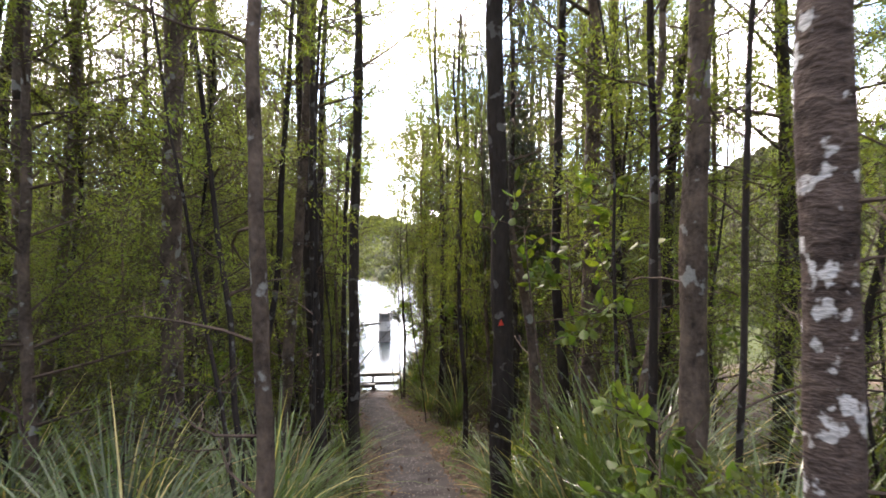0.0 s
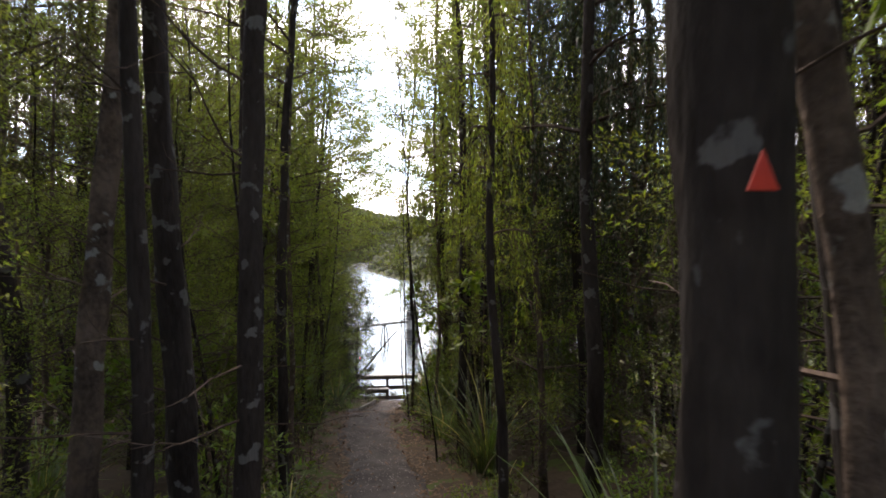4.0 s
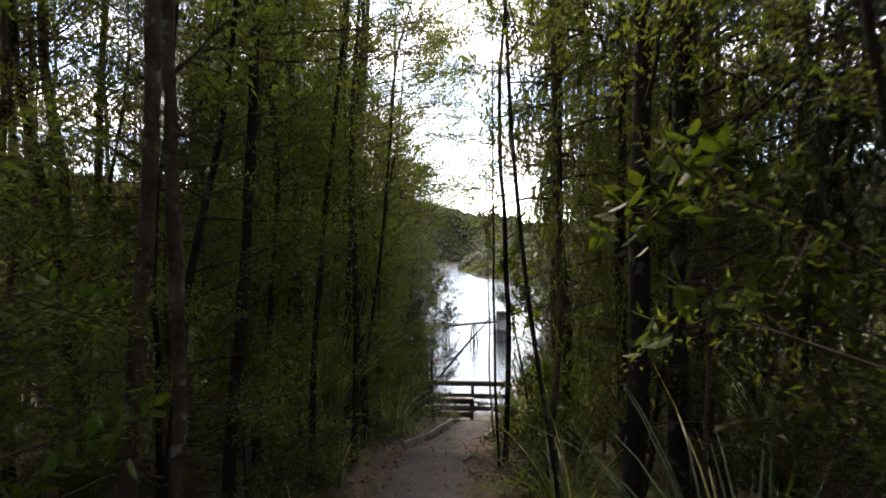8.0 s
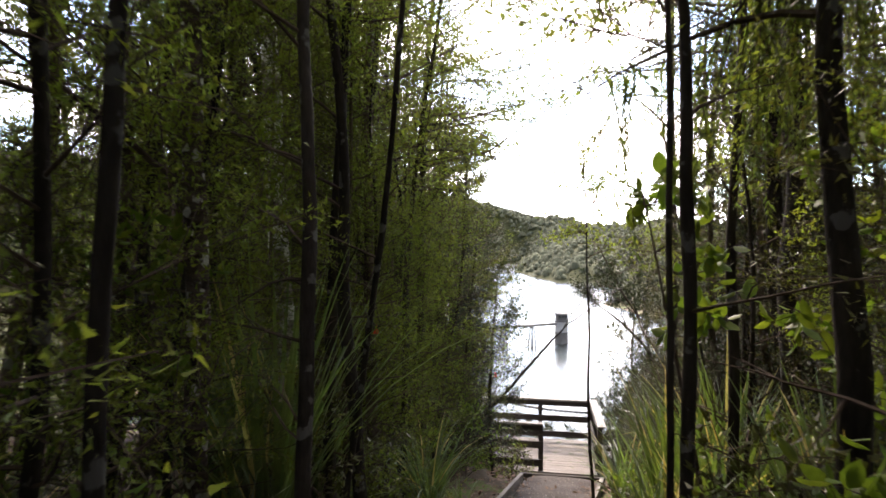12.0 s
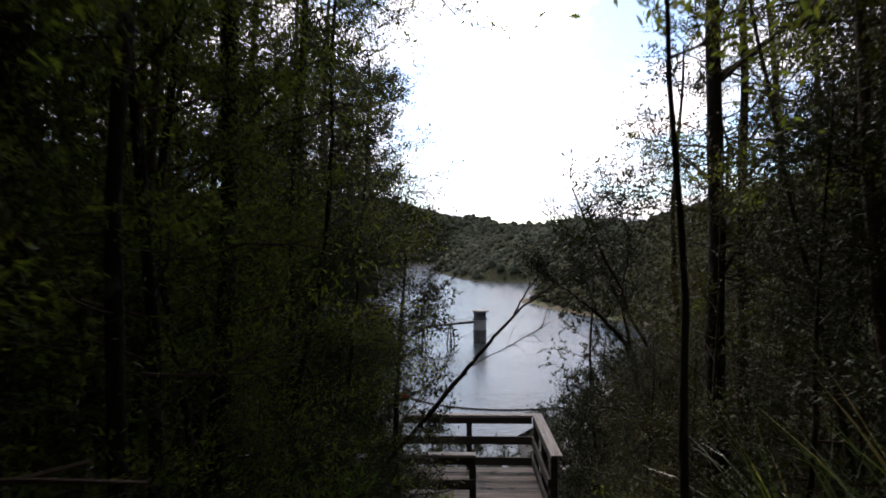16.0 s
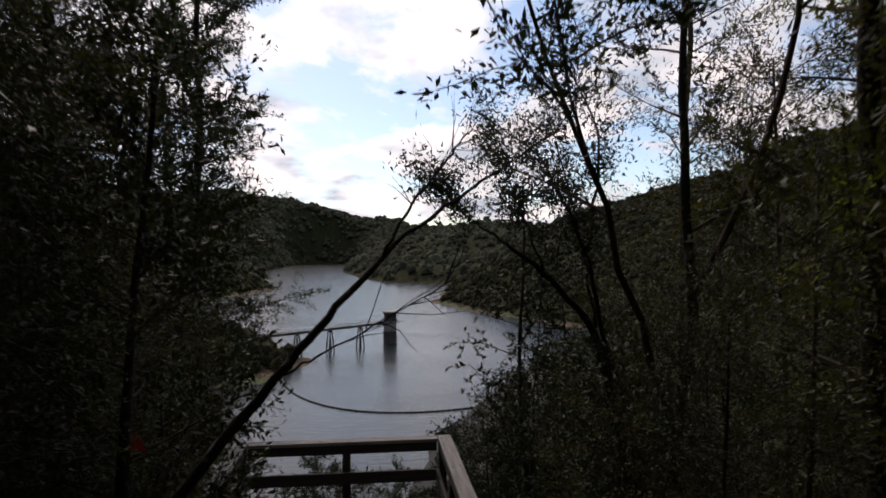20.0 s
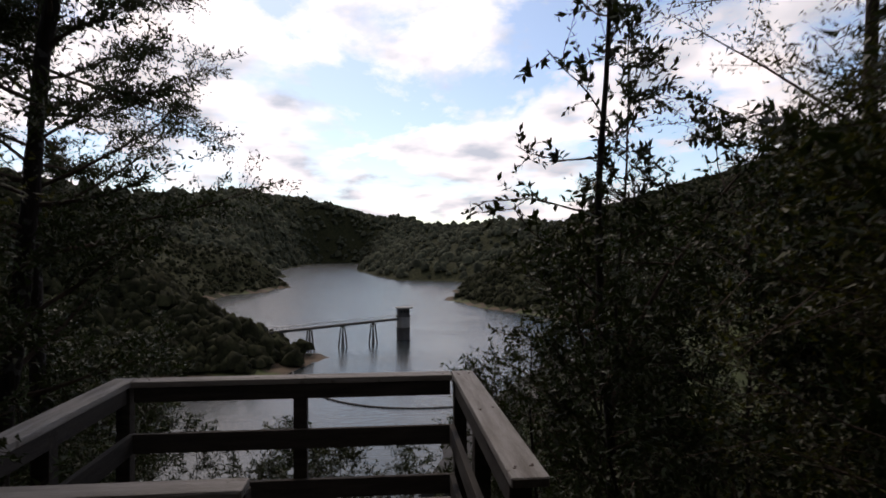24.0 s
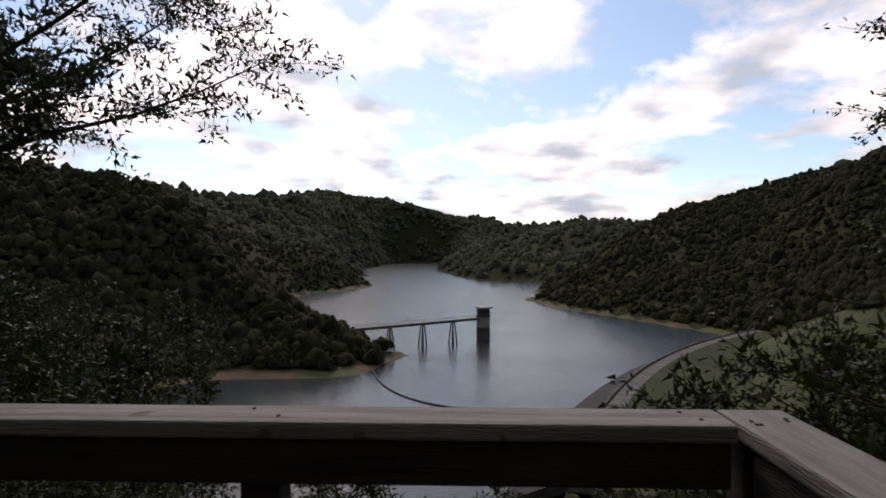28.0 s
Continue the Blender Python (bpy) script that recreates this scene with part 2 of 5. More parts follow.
def water_material():
    m = bpy.data.materials.new("lake_water")
    m.use_nodes = True
    nt = m.node_tree
    N, L = nt.nodes.new, nt.links.new
    b = nt.nodes["Principled BSDF"]
    b.inputs["Base Color"].default_value = (0.020, 0.028, 0.030, 1)
    b.inputs["Roughness"].default_value = 0.2
    b.inputs["IOR"].default_value = 1.33
    b.inputs["Specular IOR Level"].default_value = 0.5
    co = N("ShaderNodeTexCoord")
    mp = N("ShaderNodeMapping"); mp.inputs["Scale"].default_value = (0.35, 0.8, 1)
    L(co.outputs["Object"], mp.inputs[0])
    a, c = N("ShaderNodeTexNoise"), N("ShaderNodeTexNoise")
    a.inputs["Scale"].default_value, a.inputs["Detail"].default_value = 1.1, 5
    c.inputs["Scale"].default_value, c.inputs["Detail"].default_value = 0.06, 3
    L(mp.outputs[0], a.inputs["Vector"]); L(mp.outputs[0], c.inputs["Vector"])
    mu = N("ShaderNodeMath"); mu.operation = "MULTIPLY"
    L(a.outputs["Fac"], mu.inputs[0]); L(c.outputs["Fac"], mu.inputs[1])
    bp = N("ShaderNodeBump"); bp.inputs["Strength"].default_value = 0.8; bp.inputs["Distance"].default_value = 0.3
    L(mu.outputs[0], bp.inputs["Height"]); L(bp.outputs[0], b.inputs["Normal"])
    return m


WATER = water_material()


# ---- mesh helpers ----
def mesh_object(name, verts, faces, material, parent=None, label="", smooth=False):
    me = bpy.data.meshes.new(name)
    me.from_pydata([tuple(v) for v in verts], [], faces)
    me.materials.append(material)
    if smooth:
        me.polygons.foreach_set("use_smooth", [True] * len(me.polygons))
    ob = new(name, me)
    if parent:
        ob.parent = parent
    if label:
        ob["label"] = label
    return ob


def quads_object(name, verts, material, parent=None, label="", lite=False):
    """Loose leaves, four corners each, from an array (n, 4, 3); lite: three corners."""
    n = len(verts)
    me = bpy.data.meshes.new(name)
    verts = np.asarray(verts, dtype=np.float32)
    if lite:
        verts = np.stack([verts[:, 0] * 0.7 + verts[:, 1] * 0.3 + (verts[:, 1] - verts[:, 3]) * 0.3, verts[:, 2], verts[:, 0] * 0.7 + verts[:, 3] * 0.3 + (verts[:, 3] - verts[:, 1]) * 0.3], axis=1)
    c = 3 if lite else 4
    me.vertices.add(n * c); me.loops.add(n * c); me.polygons.add(n)
    me.vertices.foreach_set("co", verts.ravel())
    me.loops.foreach_set("vertex_index", np.arange(n * c, dtype=np.int32))
    me.polygons.foreach_set("loop_start", np.arange(0, n * c, c, dtype=np.int32))
    me.update(calc_edges=True)
    me.materials.append(material)
    ob = new(name, me)
    if parent:
        ob.parent = parent
    if label:
        ob["label"] = label
    return ob


def oval_leaves(name, verts, material, parent):
    """Broad leaves with a rounded outline, folded a little along the midrib, from the same corners as quads_object."""
    v = np.asarray(verts, dtype=np.float32)
    a, r, b, l = v[:, 0], v[:, 1], v[:, 2], v[:, 3]
    mid = (a + b) / 2
    fold = np.cross(b - a, r - l)
    fold /= np.linalg.norm(fold, axis=1)[:, None] + 1e-9
    lift = fold * np.linalg.norm(b - a, axis=1)[:, None] * 0.05
    half = (r - l) / 2
    axis = (b - a)
    out = [a]
    for f, w in ((0.22, 0.78), (0.48, 1.0), (0.76, 0.70)):
        out.append(a + axis * f + half * w + lift)
    out.append(b - lift * 0.6)
    for f, w in ((0.76, 0.70), (0.48, 1.0), (0.22, 0.78)):
        out.append(a + axis * f - half * w + lift)
    V = np.stack(out, 1).reshape(-1, 3)
    n = len(v)
    o = np.arange(n)[:, None] * 8
    loops = np.concatenate([o + np.array([0, 1, 2, 3, 4]), o + np.array([4, 5, 6, 7, 0])], 1).ravel().astype(np.int32)
    me = bpy.data.meshes.new(name)
    me.vertices.add(n * 8); me.loops.add(n * 10); me.polygons.add(n * 2)
    me.vertices.foreach_set("co", V.ravel())
    me.loops.foreach_set("vertex_index", loops)
    me.polygons.foreach_set("loop_start", np.arange(0, n * 10, 5, dtype=np.int32))
    me.update(calc_edges=True)
    me.materials.append(material)
    ob = new(name, me)
    ob.parent = parent
    return ob


def part(name, bm, material, parent, label=""):
    me = bpy.data.meshes.new(name)
    bm.to_mesh(me)
    bm.free()
    me.materials.append(material)
    ob = new(name, me)
    if parent:
        ob.parent = parent
    if label:
        ob["label"] = label
    return ob


def board(size, at=(0, 0, 0), turn=(0, 0, 0), bevel=0.006, jitter=0.0):
    """A sawn board with eased edges."""
    bm = bmesh.new()
    bmesh.ops.create_cube(bm, size=1)
    bmesh.ops.scale(bm, vec=size, verts=bm.verts)
    if bevel:
        bmesh.ops.bevel(bm, geom=list(bm.edges), offset=bevel, segments=2, affect="EDGES", profile=0.6)
    if jitter:
        for v in bm.verts:
            v.co += noise.noise_vector(v.co * 3) * jitter
    bmesh.ops.transform(bm, matrix=pose(*at, *turn), verts=bm.verts)
    return bm


def tube(points, radii, sides=8, wobble=0.0):
    """Vertices and faces of a tapered limb along points."""
    pts = np.asarray(points, float)
    n = len(pts)
    tang = np.gradient(pts, axis=0)
    tang /= np.linalg.norm(tang, axis=1)[:, None] + 1e-9
    ref = np.array([0.31, 0.95, 0.05]) if abs(tang[0][1]) < 0.9 else np.array([1.0, 0, 0])
    verts, faces = [], []
    for i in range(n):
        u = np.cross(tang[i], ref); u /= np.linalg.norm(u) + 1e-9
        v = np.cross(tang[i], u)
        for k in range(sides):
            a = 2 * math.pi * k / sides
            r = radii[i] * (1 + wobble * noise.noise((pts[i][0] * 3 + math.cos(a) * 1.3, pts[i][1] * 3 + math.sin(a) * 1.3, pts[i][2] * 2.2)))
            verts.append(pts[i] + (u * math.cos(a) + v * math.sin(a)) * r)
    for i in range(n - 1):
        for k in range(sides):
            k2 = (k + 1) % sides
            faces.append((i * sides + k, i * sides + k2, (i + 1) * sides + k2, (i + 1) * sides + k))
    faces.append(tuple(range(sides))[::-1])
    faces.append(tuple((n - 1) * sides + k for k in range(sides)))
    return verts, faces


def join_tubes(items):
    V, F = [], []
    for v, f in items:
        o = len(V)
        V.extend(v)
        F.extend(tuple(i + o for i in q) for q in f)
    return V, F


def leaves(rng, centres, dirs, length, width, flat=0.5, droop=0.0):
    """Leaf blades at centres, along dirs: a bent rhombus each."""
    n = len(centres)
    d = dirs + rng.normal(0, 0.35, (n, 3))
    d[:, 2] -= droop
    d /= np.linalg.norm(d, axis=1)[:, None] + 1e-9
    up = rng.normal(0, 1, (n, 3)) * (1 - flat) + np.array([0, 0, 1.0]) * flat
    side = np.cross(d, up)
    side /= np.linalg.norm(side, axis=1)[:, None] + 1e-9
    nrm = np.cross(side, d)
    s = rng.uniform(0.65, 1.35, (n, 1))
    L, W = length * s, width * s
    mid = centres + d * L * 0.45 + nrm * L * 0.06
    return np.stack([centres, mid + side * W * 0.5, centres + d * L, mid - side * W * 0.5], axis=1)


# ---- the lie of the land ----
LAKE = -30.0
PROFILE_Y = (-60, -40, -26.7, -25.2, -23.25, -21.3, -19.7, -17.6, -15.9, -13.6, -12.15, -11.1, -10.1, -9.2, -7.8, -3.5, -2.2, -1.9, 0, 1.5, 52, 400)
PROFILE_Z = (11, 7.5, 4.92, 4.65, 4.35, 3.96, 3.71, 3.45, 3.30, 3.04, 2.86, 2.58, 2.33, 2.18, 1.98, 0.02, -0.03, -0.22, -1.2, -2.2, -30, -40)
TRACK_Y = (-60, -26.7, -25.2, -23.7, -21.3, -18.6, -16.3, -13.6, -11.1, -9.7, -8.0, -5.1, -3.9, -2.2, 0)
TRACK_X = (-3.5, -0.27, -0.09, 0.15, 0.38, 0.32, 0.18, -0.13, -0.13, 0.0, 0.3, 0.6, 0.66, 0.62, 0.6)
WATERS = (((-53, 106), (-3, 108), 38), ((12, 159), (58, 232), 38), ((21, 242), (-52, 423), 68), ((-30, 429), (1, 589), 77), ((-37, 594), (-112, 1031), 58), ((-113, 1044), (-126, 1686), 67), ((-72, 321), (-80, 333), 45), ((-61, 607), (25, 614), 44))
SLOPE = 0.52
HILLS = ((-332, 954, 58, 152, 305), (-220, 1242, 75, 116, 227), (-239, 1818, 103, 257, 193), (31, 1868, 37, 169, 181), (-82, 484, 49, 57, 180), (-193, 200, 38, 81, 35), (-96, 261, 16, 44, 74), (285, 483, 34, 160, 106), (215, 222, 40, 54, 114), (490, 2253, 66, 344, 238), (-594, 1772, 93, 381, 439), (95, 106, -30, 40, 38), (343, 722, -9, 112, 39))


def smooth(a, b, x):
    t = np.clip((np.asarray(x, float) - a) / (b - a), 0, 1)
    return t * t * (3 - 2 * t)


def shore_distance(x, y):
    """How far a place is from the water's edge; negative on the lake."""
    best = np.full(np.shape(x), 1e9)
    for (ax, ay), (bx, by), r in WATERS:
        ux, uy = bx - ax, by - ay
        t = np.clip(((x - ax) * ux + (y - ay) * uy) / (ux * ux + uy * uy), 0, 1)
        best = np.minimum(best, np.hypot(x - ax - ux * t, y - ay - uy * t) - r)
    wob = 5 * np.sin(x * 0.045 + 1.3) * np.cos(y * 0.031) + 3 * np.sin(y * 0.09 + x * 0.05)
    return best + wob * smooth(60, 140, y)


def track_x(y):
    return np.interp(y, TRACK_Y, TRACK_X)


def height(x, y):
    x, y = np.asarray(x, float), np.asarray(y, float)
    d = shore_distance(x, y)
    far = np.where(d > 0, LAKE + 0.06 * np.minimum(d, 5) + 78 * (1 - np.exp(-SLOPE * np.maximum(d - 5, 0) / 78)), LAKE + np.maximum(d * 0.3, -8))
    for cx, cy, h, rx, ry in HILLS:
        far = far + h * np.exp(-((x - cx) / rx) ** 2 - ((y - cy) / ry) ** 2) * (smooth(5, 60, d) if h > 0 else 1)
    far = far + (7 * np.sin(x * 0.021 + y * 0.013) + 5 * np.sin(y * 0.033 - x * 0.017 + 2)) * smooth(20, 120, d)
    off = x - track_x(y)
    near = np.interp(y, PROFILE_Y, PROFILE_Z) + 0.05 * np.maximum(np.abs(off) - 0.6, 0)
    near = near + (0.05 * np.sin(x * 2.3 + y * 1.1) + 0.04 * np.sin(y * 3.1 - x * 1.7)) * smooth(0.45, 1.2, np.abs(off))
    w = smooth(14, 60, np.abs(off)) + smooth(25, 60, y) * (1 - smooth(14, 60, np.abs(off)))
    return near * (1 - w) + far * w


def grade(lo, dense_lo, dense_hi, hi, step, growth, most, slow):
    """Lines of a grid: dense in the middle, wider outwards, up to `most` metres apart or a share `slow` of the distance."""
    def run(start, end):
        s, out = step, []
        sign = 1 if end > start else -1
        w = start
        while (end - w) * sign > 0:
            s = min(s * growth, max(most, abs(w) * slow))
            w += s * sign
            out.append(w)
        return out
    return np.array(run(dense_lo, lo)[::-1] + list(np.arange(dense_lo, dense_hi + 1e-6, step)) + run(dense_hi, hi))


def build_ground():
    xs, ys = grade(-2600, -3.2, 3.6, 2600, 0.2, 1.085, 7.5, 0.025), grade(-200, -32, 3, 3600, 0.25, 1.07, 7.0, 0.015)
    X, Y = np.meshgrid(xs, ys)
    Z = height(X, Y)
    Z = Z - 0.05 * (1 - smooth(0.32, 0.6, np.abs(X - track_x(Y)))) * (Y < -2)
    Z = Z - 0.22 * ((np.abs(X - track_x(Y)) < 0.8) & (Y > -8.1) & (Y < -3.2))
    nx, ny = len(xs), len(ys)
    V = np.stack([X, Y, Z], -1).reshape(-1, 3)
    i = np.arange(nx * (ny - 1)).reshape(ny - 1, nx)[:, :-1].ravel()
    faces = np.stack([i, i + 1, i + nx + 1, i + nx], 1)
    ob = mesh_object("ground", V, [tuple(f) for f in faces.tolist()], SOIL, smooth=True)
    me = ob.data
    for m in (BUSH_FAR, SHORE, GRASS):
        me.materials.append(m)
    c = V[faces].mean(1)
    d = shore_distance(c[:, 0], c[:, 1])
    far = np.hypot(c[:, 0], c[:, 1]) > 32
    kind = np.where(far, np.where((d < 5.5) & (np.hypot(c[:, 0], c[:, 1]) < 560), 2, 1), 0)
    kind = np.where((np.hypot((c[:, 0] - 78) / 44, (c[:, 1] - 150) / 46) < 1) & (d > 0), 3, kind)
    me.polygons.foreach_set("material_index", kind.astype(np.int32))
    tagged(ob, "forest floor and bush-covered hills round the lake", "ground", kind="structure")
    edge = [(-700, 45), (8, 45), (10, 100), (30, 131), (56, 166), (99, 212), (500, 218), (500, 2000), (-700, 2000)]
    water = mesh_object("water", [(x, y, LAKE) for x, y in edge], [tuple(range(len(edge)))], WATER)
    tagged(water, "calm grey reservoir with a faint ripple", "lake", kind="structure")


build_ground()


def build_path():
    ys = np.arange(-34, -7.75, 0.12)
    xs = np.linspace(-1, 1, 9)
    V, F = [], []
    rng = np.random.default_rng(3)
    for j, y in enumerate(ys):
        half = 0.40 + 0.05 * math.sin(y * 2.1) + 0.03 * math.sin(y * 5.3 + 1)
        for s in xs:
            x = float(track_x(y)) + s * half
            z = float(np.interp(y, PROFILE_Y, PROFILE_Z)) + 0.012 - 0.05 * s ** 4 + 0.014 * noise.noise((x * 4, y * 4, 0))
            V.append((x, y, z))
    n = len(xs)
    for j in range(len(ys) - 1):
        for k in range(n - 1):
            a = j * n + k
            F.append((a, a + 1, a + n + 1, a + n))
    p = mesh_object("path", V, F, GRAVEL, smooth=True)
    tagged(p, "narrow grey-brown gravel footpath strewn with leaves", "path", kind="structure")
    # loose stones and fallen leaves
    m = 5200
    y = rng.uniform(-33, -7.9, m)
    x = track_x(y) + rng.normal(0, 0.22, m)
    z = np.interp(y, PROFILE_Y, PROFILE_Z) + 0.012
    r = rng.uniform(0.003, 0.012, m)
    base = np.stack([x, y, z], 1)
    a = rng.uniform(0, 6.28, m)
    e1 = np.stack([np.cos(a), np.sin(a), a * 0], 1) * r[:, None]
    e2 = np.stack([-np.sin(a), np.cos(a), a * 0], 1) * r[:, None] * 0.8
    top = base + np.stack([a * 0, a * 0, r * 0.6], 1)
    V = np.stack([base + e1, base + e2, base - e1, base - e2, top], 1).reshape(-1, 3)
    F = []
    for k in range(m):
        o = k * 5
        F += [(o, o + 1, o + 4), (o + 1, o + 2, o + 4), (o + 2, o + 3, o + 4), (o + 3, o, o + 4)]
    g = mesh_object("loose_gravel", V, F, PEBBLE)
    tagged(g, "loose grey stones on the footpath", "gravel", kind="stuff")
    m = 15000
    y = rng.uniform(-34, -2.3, m)
    off = np.where(rng.random(m) < 0.5, 1, -1) * np.abs(0.42 + np.abs(rng.normal(0, 0.55, m)) - 0.12)
    stray = rng.random(m) < 0.06
    off = np.where(stray, rng.uniform(-0.35, 0.35, m), off)
    keep = (y < -8) | (np.abs(off) > 0.75)
    y, off = y[keep], off[keep]
    x = track_x(y) + off
    c = np.stack([x, y, height(x, y) + rng.uniform(0.004, 0.03, len(x))], 1)
    d = rng.normal(0, 1, (len(x), 3)); d[:, 2] *= 0.15
    lf = quads_object("leaf_litter", leaves(rng, c, d, 0.055, 0.026, flat=0.85), LITTER)
    tagged(lf, "dry brown fallen leaves along the footpath", "leaf litter", kind="stuff")


build_path()


# ---- steps down to the lookout ----
def build_steps():
    n, y0, y1, z0, z1 = 11, -7.75, -3.55, 1.98, 0.0
    for k in range(n):
        y = y0 + (y1 - y0) * k / n
        y2 = y0 + (y1 - y0) * (k + 1) / n
        zt = z0 - (z0 - z1) * (k + 1) / n
        x = float(track_x(y))
        e = new("garden_step")
        e.location = (x, y, zt)
        riser = part("riser_board", board((1.05, 0.045, 0.20), (0, 0.0, 0.085), (0, 0, 0), 0.005), TIMBER_SHADED, e)
        for sx in (-0.40, 0.40):
            part("peg", board((0.045, 0.04, 0.34), (sx, 0.045, -0.0), (2, 0, 0), 0.004), TIMBER_SHADED, e)
        part("gravel_tread", board((1.0, (y2 - y) - 0.035, 0.16), (0, (y2 - y) / 2 + 0.012, -0.085), (0, 0, 0), 0.012, 0.006), GRAVEL, e, "packed gravel tread")
        tagged(e, "timber-edged gravel step down the slope to the deck", "step", "steps to the lookout")
    y = -3.55
    e = new("landing")
    e.location = (float(track_x(y)), y, 0.0)
    part("riser_board", board((1.05, 0.045, 0.20), (0, 0, 0.075)), TIMBER_SHADED, e)
    part("gravel_tread", board((1.25, 1.32, 0.12), (0, 0.70, -0.085), (0, 0, 0), 0.02, 0.006), GRAVEL, e, "packed gravel landing")
    tagged(e, "packed gravel landing before the timber deck", "step")
    # low timber edging along the path above the steps
    for side, ya, yb in ((-1, -11.6, -10.0), (-1, -9.96, -8.1), (1, -9.9, -8.1)):
        xa, xb = float(track_x(ya)) + side * 0.42, float(track_x(yb)) + side * 0.44
        za, zb = float(np.interp(ya, PROFILE_Y, PROFILE_Z)), float(np.interp(yb, PROFILE_Y, PROFILE_Z))
        L = math.dist((xa, ya, za), (xb, yb, zb))
        q = board((0.04, L, 0.12), (0, 0, 0), (0, 0, 0), 0.005)
        ob = part("edging_board", q, TIMBER, None)
        ob.matrix_world = Matrix.Translation(((xa + xb) / 2, (ya + yb) / 2, (za + zb) / 2 + 0.02)) @ (Vector((xb - xa, yb - ya, zb - za)).to_track_quat("Y", "Z").to_matrix().to_4x4())
        tagged(ob, "weathered grey timber edging board beside the path", "edging", "path edging")


build_steps()


# ---- the lookout deck ----
def build_deck():
    deck = new("viewing_deck")
    deck.location = (0, 0, 0)
    x0, x1, y0, y1 = -1.36, 1.36, -2.15, 0.16
    n = 16
    w = (y1 - y0) / n
    # bearers and joists below
    for y in (-2.05, -1.0, 0.05):
        part("bearer", board((2.72, 0.09, 0.19), (0, y, -0.137)), TIMBER_SHADED, deck)
    for x in (-1.28, 0, 1.28):
        for y in (-2.05, 0.05):
            h = float(-height(x, y)) + 0.1
            part("pile", board((0.125, 0.125, h), (x, y + (0.12 if y > -1 else -0.0), -0.235 - h / 2 + 0.05), (0, 0, 0), 0.008), TIMBER_SHADED, deck)
    # rails
    posts = [(1.26, 0.06), (0.03, 0.06), (-1.26, 0.06), (1.26, -1.02), (1.26, -2.05), (-1.26, -1.02), (-1.26, -2.05), (0.05, -2.05)]
    # posts and rails wear the shade-darkened timber, the caps the pale one
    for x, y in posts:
        part("post", board((0.10, 0.10, 1.05), (x, y, 0.43), (0, 0, 0), 0.006), TIMBER_SHADED, deck)
    ZC = 0.98
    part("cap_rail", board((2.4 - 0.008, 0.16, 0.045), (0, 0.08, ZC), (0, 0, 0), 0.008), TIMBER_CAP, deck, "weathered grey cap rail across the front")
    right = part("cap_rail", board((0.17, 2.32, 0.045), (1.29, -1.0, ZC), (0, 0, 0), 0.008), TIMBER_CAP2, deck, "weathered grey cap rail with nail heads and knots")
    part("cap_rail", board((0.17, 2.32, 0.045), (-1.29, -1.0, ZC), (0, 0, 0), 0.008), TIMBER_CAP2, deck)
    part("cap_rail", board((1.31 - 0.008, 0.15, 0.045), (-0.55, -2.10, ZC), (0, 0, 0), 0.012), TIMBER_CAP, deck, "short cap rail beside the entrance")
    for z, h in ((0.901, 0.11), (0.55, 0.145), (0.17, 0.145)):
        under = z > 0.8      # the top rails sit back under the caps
        part("rail", board((2.36 if under else 2.42, 0.042, h), (0, 0.026 if under else -0.012, z)), TIMBER_SHADED, deck)
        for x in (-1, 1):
            part("rail", board((0.042, 2.05, h), (x * (1.232 if under else 1.188), -1.06, z)), TIMBER_SHADED2, deck)
        part("rail", board((1.28, 0.042, h), (-0.56, -2.122, z)), TIMBER_SHADED, deck)
    part("end_grain", board((0.155, 0.006, 0.034), (1.29, -2.163, ZC), (0, 0, 0), 0.001), CUT_END, right, "dark sawn end grain")
    rng = random.Random(4)
    for k in range(23):
        side = k % 2
        y = -2.0 + (k // 2) * 0.098 + rng.uniform(-0.02, 0.02)
        if k > 16:
            x, y = ((-1.12, -1.1, -0.02, 0.06, 1.1, 1.13)[(k - 17) % 6] + rng.uniform(-0.015, 0.015), 0.05 + 0.07 * (k % 2))
        else:
            x = 1.25 + 0.08 * side + rng.uniform(-0.01, 0.01)
            y = (-2.04, -2.02, -1.05, -0.99, 0.02, 0.05)[k % 6] + rng.uniform(-0.02, 0.02)
        bm = bmesh.new()
        bmesh.ops.create_cone(bm, cap_ends=True, segments=8, radius1=0.006, radius2=0.005, depth=0.004)
        bmesh.ops.translate(bm, vec=(x, y, ZC + 0.0245), verts=bm.verts)
        part("nail_head", bm, NAIL, right if k <= 16 else deck)
    for k in range(n):
        y = y0 + w * (k + 0.5)
        part("deck_board", board((2.58, w - 0.006, 0.034), (0, y, -0.02 + rng.uniform(-0.0015, 0.0015)), (0, 0, 0), 0.004), TIMBER_DECK, deck)
    tagged(deck, "weathered timber viewing deck with three-rail balustrade", "deck")


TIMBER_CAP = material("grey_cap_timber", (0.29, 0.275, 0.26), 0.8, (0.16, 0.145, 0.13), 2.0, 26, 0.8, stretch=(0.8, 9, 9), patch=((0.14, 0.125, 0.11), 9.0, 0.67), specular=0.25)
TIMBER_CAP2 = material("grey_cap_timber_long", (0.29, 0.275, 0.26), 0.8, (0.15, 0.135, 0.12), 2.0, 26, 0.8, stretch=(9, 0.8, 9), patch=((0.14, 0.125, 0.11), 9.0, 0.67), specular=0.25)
# the shade-darkened timber again, grain along the side rails
TIMBER_SHADED2 = material("dark_shaded_timber_long", (0.046, 0.041, 0.037), 0.9, (0.019, 0.017, 0.016), 3.0, 40, 0.6, stretch=(6, 0.7, 6), specular=0.2)
